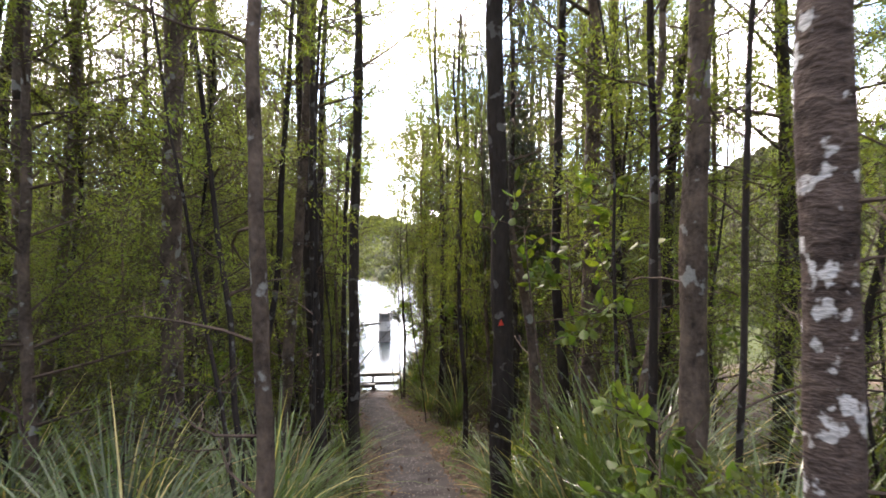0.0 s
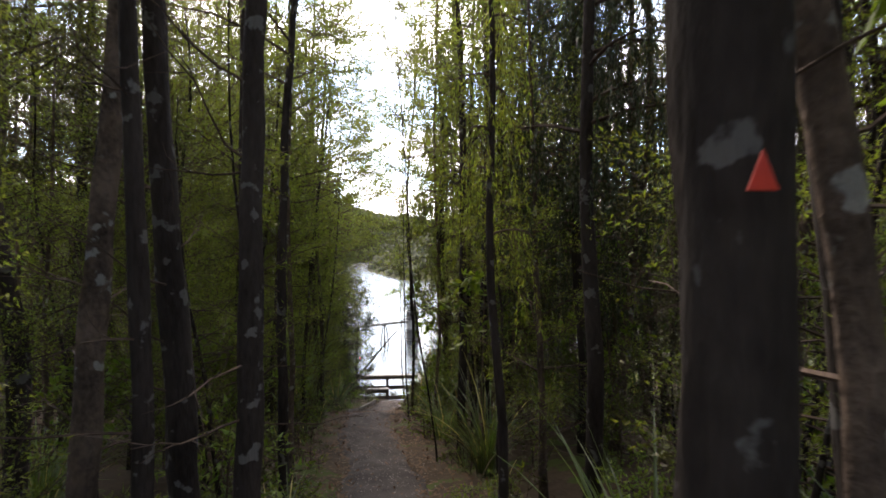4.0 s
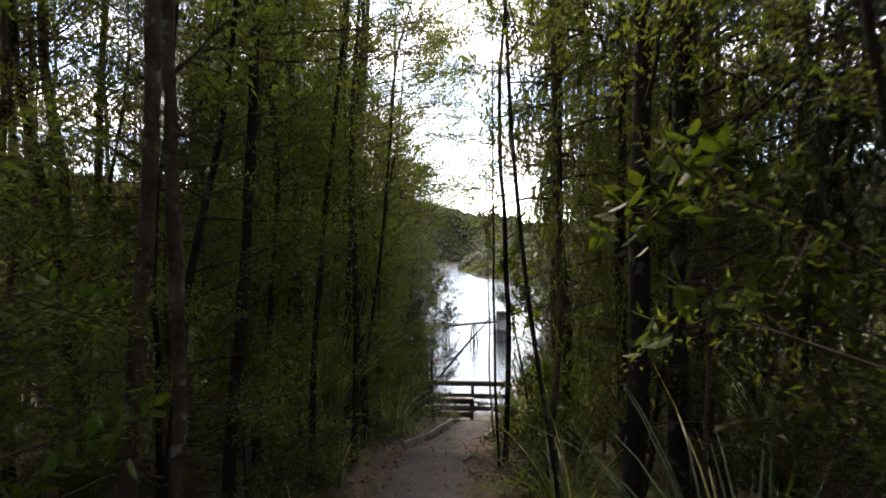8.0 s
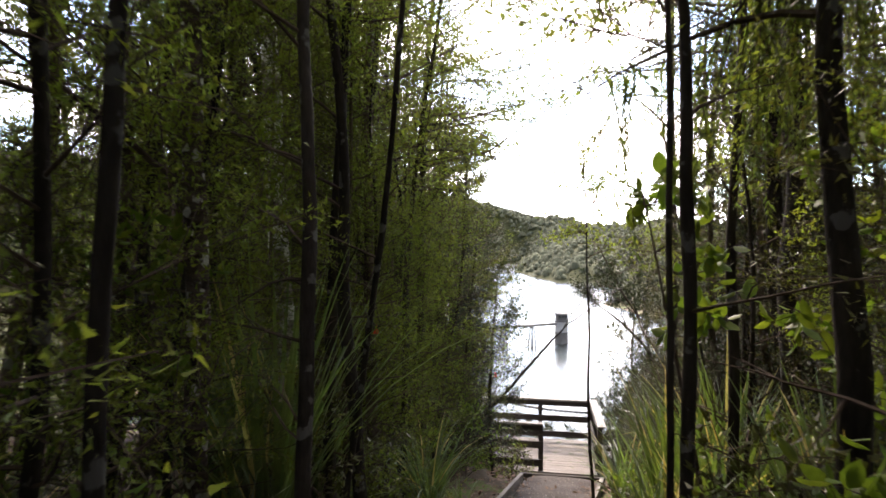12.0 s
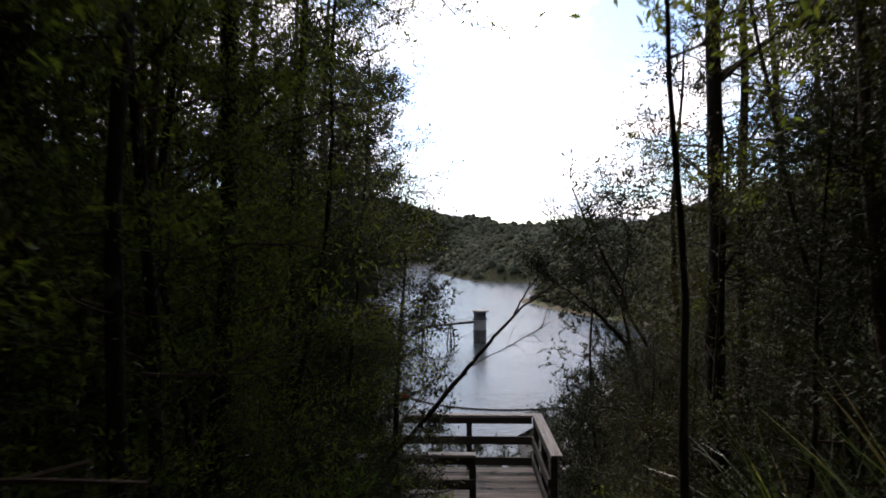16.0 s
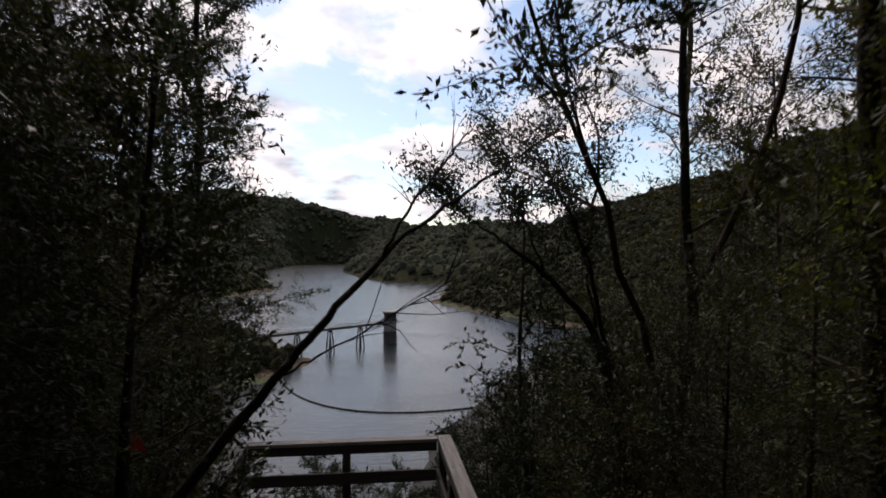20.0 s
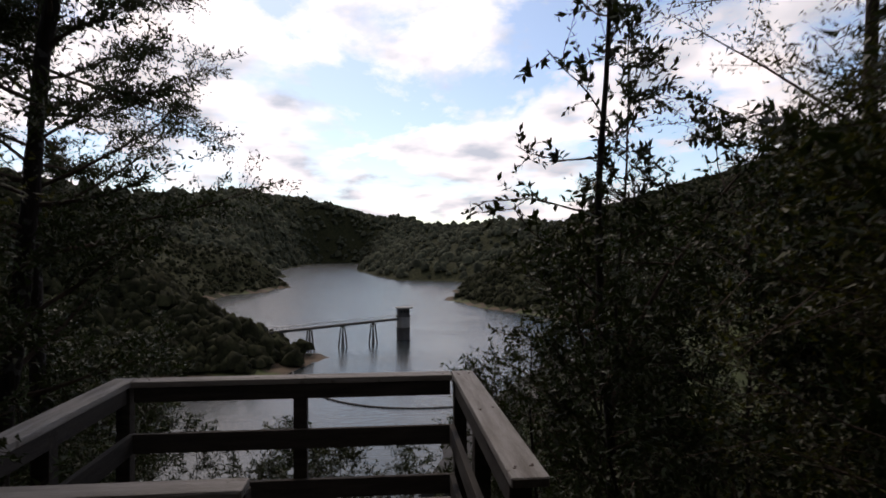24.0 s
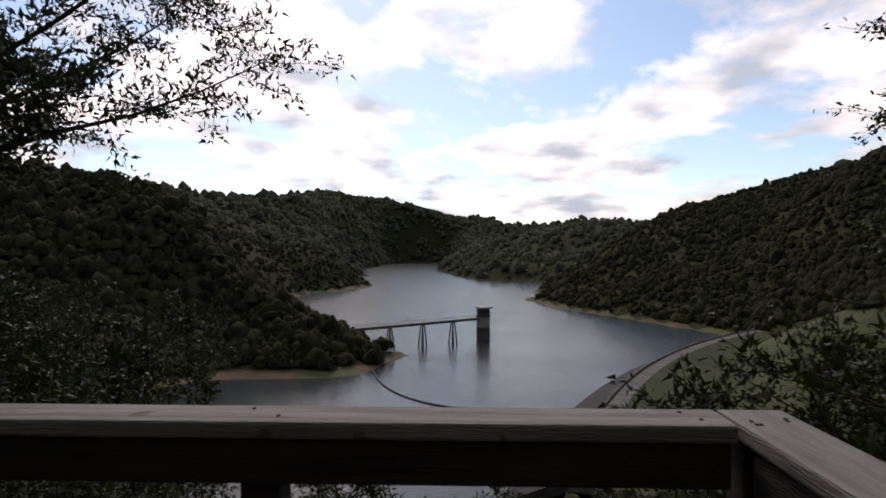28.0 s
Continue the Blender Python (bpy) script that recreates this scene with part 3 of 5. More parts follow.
TIMBER_DECK = material("deck_timber", (0.17, 0.15, 0.135), 0.85, (0.07, 0.062, 0.055), 2.5, 36, 0.6, stretch=(0.7, 8, 8), patch=((0.06, 0.065, 0.04), 3.0, 0.62), specular=0.2)
NAIL = material("rusty_nail", (0.10, 0.07, 0.055), 0.6, (0.05, 0.035, 0.03), 60, 200, 0.1, metal=0.5)
build_deck()


# ---- out on the lake ----
def ring(radius, z0, z1, segments, at, radius2=None):
    bm = bmesh.new()
    bmesh.ops.create_cone(bm, cap_ends=True, segments=segments, radius1=radius, radius2=radius2 or radius, depth=z1 - z0)
    bmesh.ops.translate(bm, vec=(at[0], at[1], (z0 + z1) / 2), verts=bm.verts)
    return bm


def build_tower():
    t = new("intake_tower")
    t.location = (7.2, 216.7, LAKE)
    part("shaft", ring(2.45, -2, 4.4, 28, (0, 0)), CONCRETE_WET, t, "dark water-stained lower shaft")
    part("upper_shaft", ring(2.45, 4.4, 8.2, 28, (0, 0)), CONCRETE, t, "pale dry concrete band")
    part("collar", ring(2.75, 8.2, 8.8, 28, (0, 0)), CONCRETE_WET, t)
    part("valve_house", ring(2.3, 8.8, 11.2, 28, (0, 0)), CONCRETE_WET, t)
    part("roof_slab", ring(3.2, 11.2, 11.7, 28, (0.3, 0)), CONCRETE, t)
    for k in range(5):
        a = -1.9 + k * 0.5
        part("window", board((0.7, 0.1, 0.9), (2.3 * math.cos(a), 2.3 * math.sin(a), 10.2), (0, 0, math.degrees(a) + 90), 0.02), FLOATS, t)
    tagged(t, "round concrete intake tower standing in the reservoir", "tower")
    a, b = Vector((-40, 177.8, 0)), Vector((5.0, 215.0, 0))
    d = (b - a).normalized()
    ang = math.degrees(math.atan2(d.y, d.x))
    br = new("footbridge")
    br.location = (0, 0, 0)
    L = (b - a).length
    mid = (a + b) / 2
    part("bridge_beam", board((L, 1.5, 0.75), (mid.x, mid.y, LAKE + 7.5), (0, 0, ang), 0.04), CONCRETE_WET, br)
    for s in (-0.7, 0.7):
        part("handrail", board((L, 0.08, 0.08), (mid.x - d.y * s, mid.y + d.x * s, LAKE + 8.85), (0, 0, ang), 0), STEEL, br)
        for k in range(24):
            p = a + d * (L * (k + 0.5) / 24)
            part("baluster", board((0.07, 0.07, 1.0), (p.x - d.y * s, p.y + d.x * s, LAKE + 8.36), (0, 0, ang), 0), STEEL, br)
    for f in (0.37, 0.59, 0.81):
        p = a + d * L * f
        pier = part("pier", board((0.5, 1.6, 0.5), (p.x, p.y, LAKE + 6.9), (0, 0, ang), 0.04), CONCRETE_WET, br)
        for lean in (-1, 1):
            for s in (-0.6, 0.6):
                V, F = tube([(p.x + d.x * lean * 0.35 - d.y * s, p.y + d.y * lean * 0.35 + d.x * s, LAKE + 6.8), (p.x + d.x * lean * 1.15 - d.y * s * 1.6, p.y + d.y * lean * 1.15 + d.x * s * 1.6, LAKE - 1)], (0.24, 0.28), 8)
                mesh_object("leg", V, F, CONCRETE_WET, pier)
    tagged(br, "concrete footbridge on splayed piers leading to the tower", "bridge")


build_tower()


def build_boom():
    boom = new("floating_boom")
    p0, p1, p2 = Vector((-24, 160, LAKE)), Vector((-14, 106, LAKE)), Vector((26, 122, LAKE))
    pts = []
    for k in range(61):
        t = k / 60
        pts.append(p0 * (1 - t) ** 2 + p1 * 2 * t * (1 - t) + p2 * t ** 2)
    V, F = tube([(p.x, p.y, p.z + 0.05) for p in pts], [0.09] * len(pts), 6)
    mesh_object("boom_cable", V, F, FLOATS, boom)
    for k in range(60):
        a, b = pts[k], pts[k + 1]
        d = b - a
        q = a + d * 0.10
        r = a + d * 0.90
        V, F = tube([(q.x, q.y, q.z + 0.06), (r.x, r.y, r.z + 0.06)], (0.24, 0.24), 8)
        mesh_object("float", V, F, FLOATS, boom)
    tagged(boom, "dark string of floats curving across the water", "boom")


build_boom()


def build_dam():
    dam = new("dam")
    a, c, b = Vector((13, 72)), Vector((40, 161)), Vector((102, 214))
    C = [a * (1 - t) ** 2 + c * 2 * t * (1 - t) + b * t ** 2 for t in [k / 40 for k in range(41)]]
    def strip(name, o0, z0, o1, z1, material, label=""):
        V, F = [], []
        for k, p in enumerate(C):
            t = (C[min(k + 1, 40)] - C[max(k - 1, 0)]).normalized()
            nrm = Vector((t.y, -t.x))
            V += [(*(p + nrm * o0), z0), (*(p + nrm * o1), z1), (*(p + nrm * o1), z1 - 1.5), (*(p + nrm * o0), z0 - 1.5)]
        for k in range(40):
            o = 4 * k
            for i in range(4):
                j = (i + 1) % 4
                F.append((o + i, o + j, o + 4 + j, o + 4 + i))
        F += [(0, 1, 2, 3), (160, 163, 162, 161)]
        return mesh_object(name, V, F, material, dam, label)
    strip("upstream_face", -15, LAKE - 3, -0.02, LAKE + 4.0, ROCKFILL, "dark rockfill face")
    strip("crest", 0, LAKE + 4.05, 3.2, LAKE + 4.05, CONCRETE_WET, "grey crest track")
    strip("parapet", -0.35, LAKE + 4.5, -0.02, LAKE + 4.5, CONCRETE_WET)
    strip("downstream_face", 3.22, LAKE + 4.0, 66, LAKE - 12, GRASS, "mown grass slope")
    tagged(dam, "curved earth dam with a grassed face beside the lake", "dam")


build_dam()


# ---- bush on the hills: many small leaf masses ----
def build_far_bush():
    rng = np.random.default_rng(11)
    for name, lo, hi, count, size, q, lab in (("hillside_bush", 12, 130, 8000, 0.9, 14, "dense dark bush on the slope above the lake"),
                                         ("hillside_forest", 130, 620, 40000, 1.6, 5, "dark native forest on the hills round the lake"),
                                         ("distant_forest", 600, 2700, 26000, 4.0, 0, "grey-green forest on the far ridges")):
        az = rng.uniform(radians(-46), radians(46), count)
        r = lo * (hi / lo) ** (rng.random(count) ** (0.72 if hi > 1000 else 1.0))
        if hi > 1000:      # the head of the inlet
            az[:9000], r[:9000] = rng.uniform(radians(-9), radians(17), 9000), rng.uniform(1000, 2300, 9000)
        x, y = 0.5 - r * np.sin(az), -2 + r * np.cos(az)
        d = shore_distance(x, y)
        grass = (np.hypot((x - 78) / 40, (y - 150) / 42) < 1) | ((x > 6) & (y > 95) & (y < 215) & (x - 4 > (y - 108) * 0.55) & (x < 112))
        keep = (d > 7) & ~grass & ((r > 34) | ((y > 6) & (np.abs(x) < 24)))
        tight = 0.45 + 0.55 * smooth(8, 60, r)
        x, y, tight = x[keep], y[keep], tight[keep]
        if lo == 130:      # taller rounded trees on the near headland
            x[:9] = rng.uniform(-46, -24, 9)
            y[:9] = 171 - (x[:9] + 25) * 0.45 + rng.uniform(-4, 2, 9)
            tight[:9] = 1.8
        z = height(x, y)
        n = len(x)
        s = size * tight * rng.uniform(0.6, 1.5, n) * (1 + 0.6 * (rng.random(n) < 0.12))
        s = s * (1.0 if hi < 1000 else 0.75 + r[keep] / 2600)
        tall = rng.uniform(0.8, 1.8, n)
        cen = np.stack([x, y, z + s * 0.25], 1)
        # rounded uneven crowns
        seg, rings = (7, 3) if hi < 200 else (6, 2)
        th = 2 * math.pi * np.arange(seg) / seg
        V = np.zeros((n, seg * rings + 1, 3))
        for k in range(rings):
            ph = radians(98 - 80 * k / rings)
            d = np.stack([np.sin(ph) * np.cos(th), np.sin(ph) * np.sin(th), np.full(seg, np.cos(ph))], 1)
            V[:, k * seg:(k + 1) * seg] = d[None] * rng.uniform(0.55, 1.2, (n, seg, 1)) * (1.0 - 0.22 * k / rings)
        V[:, -1] = np.stack([rng.normal(0, 0.15, n), rng.normal(0, 0.15, n), rng.uniform(0.74, 0.92, n)], 1)
        V = cen[:, None, :] + V * (s[:, None] * np.stack([np.ones(n), np.ones(n), tall], 1))[:, None, :]
        F = []
        for k in range(rings):
            for i in range(seg):
                a, b = k * seg + i, k * seg + (i + 1) % seg
                F += [(a, b, seg * rings)] if k == rings - 1 else [(a, b, b + seg), (a, b + seg, a + seg)]
        F = np.array(F)
        ids = (F[None] + (np.arange(n) * (seg * rings + 1))[:, None, None]).reshape(-1)
        me = bpy.data.meshes.new(name)
        me.vertices.add(n * (seg * rings + 1)); me.loops.add(len(ids)); me.polygons.add(len(ids) // 3)
        me.vertices.foreach_set("co", V.astype(np.float32).ravel())
        me.loops.foreach_set("vertex_index", ids.astype(np.int32))
        me.polygons.foreach_set("loop_start", np.arange(0, len(ids), 3, dtype=np.int32))
        me.update(calc_edges=True)
        # the farthest crowns get the haze-greyed colour
        me.materials.append(BUSH_HAZED if hi > 1000 else BUSH_FAR)
        crowns = new(name, me)
        tagged(crowns, lab, "forest", kind="stuff")
        if q == 0:
            continue
        # leafy sprays that break up the outlines
        th, ph = rng.uniform(0, 6.283, (n, q)), np.arccos(rng.uniform(-0.05, 1.0, (n, q)))
        dirs = np.stack([np.sin(ph) * np.cos(th), np.sin(ph) * np.sin(th), np.cos(ph)], -1)
        rad = s[:, None, None] * rng.uniform(0.85, 1.12, (n, q, 1))
        spray = (cen[:, None, :] + dirs * rad * np.stack([np.ones(n), np.ones(n), tall], 1)[:, None, :]).reshape(-1, 3)
        dd = dirs.reshape(-1, 3)
        sz = np.repeat(s, q)[:, None] * rng.uniform(0.06, 0.15, (n * q, 1))
        u = np.cross(dd, rng.normal(0, 1, dd.shape)); u /= np.linalg.norm(u, axis=1)[:, None]
        v = np.cross(dd, u) + dd * rng.uniform(-0.5, 0.9, (len(dd), 1))
        quad = np.stack([spray + u * sz, spray + v * sz * 0.8 - dd * sz * 0.3, spray - u * sz, spray - v * sz * 0.8 - dd * sz * 0.3], 1)
        ob = quads_object(name, quad, BUSH_FAR, lite=True)
        tagged(ob, lab, "forest", kind="stuff")


build_far_bush()


# ---- plants ----
def bent(rng, a, d, length, n, bend, sag=0.0):
    """Points of a limb that starts at a, heads along d and wanders."""
    pts = [np.array(a, float)]
    d = np.array(d, float)
    d /= np.linalg.norm(d)
    for k in range(n):
        d = d + rng.normal(0, bend, 3)
        d[2] -= sag
        d /= np.linalg.norm(d)
        pts.append(pts[-1] + d * length / n)
    return np.array(pts)


def along(pts, t):
    f = t * (len(pts) - 1)
    i = min(int(f), len(pts) - 2)
    return pts[i] + (pts[i + 1] - pts[i]) * (f - i), pts[i + 1] - pts[i]


def clear_of_walk(q, at):
    """True where a limb stays out of the walker's way."""
    if at[2] < -50:
        return True
    w = np.asarray(q) + np.array(at)
    y = w[:, 1]
    low = w[:, 2] < np.interp(y, PROFILE_Y, PROFILE_Z) + 2.25
    return not np.any(low & (np.abs(w[:, 0] - track_x(y)) < 0.62) & (y < -2))


def tree(name, label, at, tall, r, lean=(0, 0), seed=1, bark=None, leaf=None, start=0.45, limbs=16, reach=1.3, rise=0.5, twigs=7, twig=0.35, per=16,
         size=(0.05, 0.015), flat=0.4, droop=0.0, dead=5, wander=0.05, category="tree", group="", fork=0, sag=0.0, end=1.0, shrink=0.6, lite=False, shun=None, shun_to=4.0, whole=False):
    """A tree or shrub: a wandering tapered trunk, limbs, bare dead twigs, and a crown of single leaves on twigs."""
    rng = np.random.default_rng(seed)
    fluff = np.array([0.05, 0.05, 0.03]) * min(1.0, max(0, per - 12) / 30) * (twig / 0.4)      # leaves stand on fine side shoots
    e = new(name)
    e.location = at
    n = max(6, int(tall * (2 if lite else 5)))
    pts = [np.zeros(3) - np.array([0, 0, 0.12])]
    off = np.zeros(2)
    drift = rng.normal(0, wander, 2)
    for k in range(1, n + 1):
        drift = drift * (0.7 if lite else 0.86) + rng.normal(0, wander * (0.6 if lite else 0.42), 2)
        off = off + drift * tall / n
        pts.append(np.array([lean[0] * k / n * tall + off[0], lean[1] * k / n * tall + off[1], tall * k / n]))
    pts = np.array(pts)
    rad = [r * (1.35 if k == 0 else 1.0) * (1 - 0.78 * (k / n) ** 1.1) for k in range(n + 1)]
    V, F = tube(pts, rad, (14 if r > 0.05 else 9) if not lite else (9 if r > 0.05 else 6), 0.3)
    mesh_object("trunk", V, F, bark or BARK, e, smooth=True)
    tubes, cen, dirs, bare = [], [], [], []
    stems = [pts]
    for k in range(fork):
        p, d = along(pts, rng.uniform(0.25, 0.5))
        az = rng.uniform(0, 6.283)
        q = bent(rng, p, (0.6 * math.cos(az), 0.6 * math.sin(az), 1), tall * 0.5, 7, 0.12)
        tubes.append(tube(q, np.linspace(r * 0.55, r * 0.15, len(q)), 7))
        stems.append(q)
    for k in range(limbs):
        stem = stems[k % len(stems)]
        t = start + (end - start) * (k + rng.random()) / limbs
        p, d = along(stem, min(t, 0.99))
        az = k * 2.4 + rng.normal(0, 0.5)
        if shun is not None and p[2] < shun_to:
            az = shun + rng.normal(0, 0.85)
        ln = reach * (1 - shrink * max(0, (t - start) / (1.001 - start))) * rng.uniform(0.6, 1.2)
        q = bent(rng, p, (math.cos(az), math.sin(az), rise + rng.normal(0, 0.15)), ln, 5, 0.12, sag)
        if not clear_of_walk(q, at):
            continue
        br = max(0.005, r * 0.34 * (1 - 0.6 * t))
        if lite:
            tubes.append(tube(q[::2] if len(q) > 4 else q, np.linspace(br, 0.003, len(q[::2])), 4))
        else:
            V, F = tube(q, np.linspace(br, 0.003, len(q)), 6)
            mesh_object("limb", V, F, TWIG, e)
        for j in range(twigs):
            tt = 0.25 + 0.75 * (j + rng.random()) / twigs
            p2, d2 = along(q, min(tt, 0.99))
            dd = d2 / (np.linalg.norm(d2) + 1e-9) + rng.normal(0, 0.65, 3)
            dd[2] += 0.15 - droop
            w = bent(rng, p2, dd, twig * rng.uniform(0.6, 1.3), 3, 0.15, sag + droop * 0.3)
            if not clear_of_walk(w, at):
                continue
            tubes.append(tube(w[[0, 3]], (0.0035, 0.0015), 3) if lite else tube(w, (0.0035, 0.0028, 0.002, 0.0015), 3))
            f = rng.uniform(0.1, 1.05, per)
            i = np.minimum((f * 3).astype(int), 2)
            cen.append(w[i] + (w[i + 1] - w[i]) * (f * 3 - i)[:, None] + rng.normal(0, 1, (per, 3)) * fluff)
            dirs.append((w[i + 1] - w[i]) / (np.linalg.norm(w[1] - w[0]) + 1e-9) * 0.6 + rng.normal(0, 0.6, (per, 3)))
    for k in range(dead):
        t = rng.uniform(0.08, max(start, 0.3))
        p, d = along(pts, t)
        az = rng.uniform(0, 6.283) if shun is None else shun + rng.normal(0, 0.8)
        q = bent(rng, p, (math.cos(az), math.sin(az), rng.uniform(-0.1, 0.5)), rng.uniform(0.35, 1.1), 5, 0.2)
        if not clear_of_walk(q, at):
            continue
        bare.append(tube(q, np.linspace(0.008, 0.002, 6), 4))
        for j in range(3):
            p2, d2 = along(q, rng.uniform(0.3, 0.9))
            bare.append(tube(bent(rng, p2, d2 + rng.normal(0, 0.12, 3), rng.uniform(0.12, 0.4), 3, 0.2), (0.004, 0.003, 0.002, 0.0015), 3))
    if tubes:
        V, F = join_tubes(tubes)
        mesh_object("branchwork", V, F, TWIG, e)["kind"] = "stuff"
    if bare:
        V, F = join_tubes(bare)
        mesh_object("dead_twig_tangle", V, F, TWIG, e, "bare dead twigs")["kind"] = "stuff"
    if cen and leaf:
        cen, dirs = np.concatenate(cen), np.concatenate(dirs)
        blades = leaves(rng, cen, dirs, size[0], size[1], flat, droop)
        if size[1] >= 0.035 and not lite:
            oval_leaves("crown", blades, leaf, e)["kind"] = "stuff"
        else:
            quads_object("crown", blades, leaf, e, lite=lite or not whole)["kind"] = "stuff"
    tagged(e, label, category, group)
    return e


def sedge(name, label, at, tall, blades, seed, wide=0.019, spread=0.75, material=None, group="", dry=0.08, stiff=0.5):
    """A tussock of long arching blades, with some dry ones."""
    rng = np.random.default_rng(seed)
    e = new(name)
    e.location = at
    for kind, count, mat in (("leaf_tuft", blades if wide > 0.03 else int(blades * 0.7), material or SEDGE), ("dry_leaf_tuft", int(blades * dry), STRAW)):
        V, F = [], []
        for k in range(count):
            az = rng.uniform(0, 6.283)
            h = tall * rng.uniform(0.55, 1.15)
            out = np.array([math.cos(az), math.sin(az), 0])
            side = np.array([-out[1], out[0], 0])
            p = out * rng.uniform(0, 0.09) + side * rng.normal(0, 0.04)
            tilt = rng.uniform(0.05, 0.55) * spread
            bend = rng.uniform(0.18, 0.5) * (1.2 - stiff)
            w = wide * rng.uniform(0.6, 1.2)
            o = len(V)
            seg = 6
            for j in range(seg + 1):
                f = j / seg
                ww = w * (1 - f ** 2.2) * 0.5 + 0.0006
                V.append(p + side * ww + np.array([0, 0, 0.0]))
                V.append(p + np.array([0, 0, -ww * 0.5]))
                V.append(p - side * ww)
                a = tilt + bend * j * 0.8
                p = p + (out * math.sin(a) + np.array([0, 0, math.cos(a)])) * h / seg
            for j in range(seg):
                b = o + j * 3
                F += [(b, b + 1, b + 4, b + 3), (b + 1, b + 2, b + 5, b + 4)]
        mesh_object(kind, V, F, mat, e)["kind"] = "stuff"
    tagged(e, label, "grass tussock", group)
    return e


def drooper(name, label, at, tall, r, seed, strands=260, lean=(0, 0), low=0.25, reach=1.0, length=0.9, group="", only=None, dense=70, leaf=None):
    """A conifer with long hanging cords of foliage."""
    rng = np.random.default_rng(seed)
    e = new(name)
    e.location = at
    n = 12
    pts = np.array([[lean[0] * tall * k / n + 0.03 * math.sin(k), lean[1] * tall * k / n + 0.03 * math.cos(k * 1.7), tall * k / n - (0.1 if k == 0 else 0)] for k in range(n + 1)])
    V, F = tube(pts, [r * (1 - 0.8 * k / n) + 0.004 for k in range(n + 1)], 10, 0.15)
    mesh_object("trunk", V, F, BARK_DARK, e, smooth=True)
    tubes, cen, dirs = [], [], []
    nb = strands // 12
    for k in range(nb):
        t = low + (0.98 - low) * (k + rng.random()) / nb
        p, d = along(pts, t)
        az = k * 2.4 + rng.normal(0, 0.4)
        if only is not None:
            az = only + rng.normal(0, 0.9)
        q = bent(rng, p, (math.cos(az), math.sin(az), 0.5), reach * (1.15 - 0.75 * t) * rng.uniform(0.7, 1.2), 6, 0.08, 0.16)
        tubes.append(tube(q, np.linspace(max(0.006, r * 0.3), 0.003, 7), 5))
        for j in range(12):
            p2, _ = along(q, 0.2 + 0.79 * rng.random())
            ln = length * rng.uniform(0.35, 1.1)
            w = bent(rng, p2, (rng.normal(0, 0.35), rng.normal(0, 0.35), -0.8), ln, 4, 0.07, 0.35)
            tubes.append(tube(w, np.linspace(0.003, 0.0012, 5), 3))
            m = int(ln * dense)
            f = rng.random(m) * 3.99
            i = f.astype(int)
            cen.append(w[i] + (w[i + 1] - w[i]) * (f - i)[:, None])
            dirs.append((w[i + 1] - w[i]) / (np.linalg.norm(w[1] - w[0]) + 1e-9) * 1.2 + rng.normal(0, 0.35, (m, 3)))
    V, F = join_tubes(tubes)
    mesh_object("branchwork", V, F, TWIG, e)["kind"] = "stuff"
    cen, dirs = np.concatenate(cen), np.concatenate(dirs)
    quads_object("hanging_foliage", leaves(rng, cen, dirs, 0.045, 0.011, 0.2, 0.3), leaf or LEAF_DROOP, e, "weeping green cords of foliage")["kind"] = "stuff"
    tagged(e, label, "tree", group)
    return e


def spot(x, y, sink=0.0):
    return (x, y, float(height(x, y)) - sink)


KAN = dict(leaf=LEAF, start=0.42, limbs=16, reach=1.5, rise=0.55, twigs=9, twig=0.45, per=26, size=(0.048, 0.015), dead=7, wander=0.035)


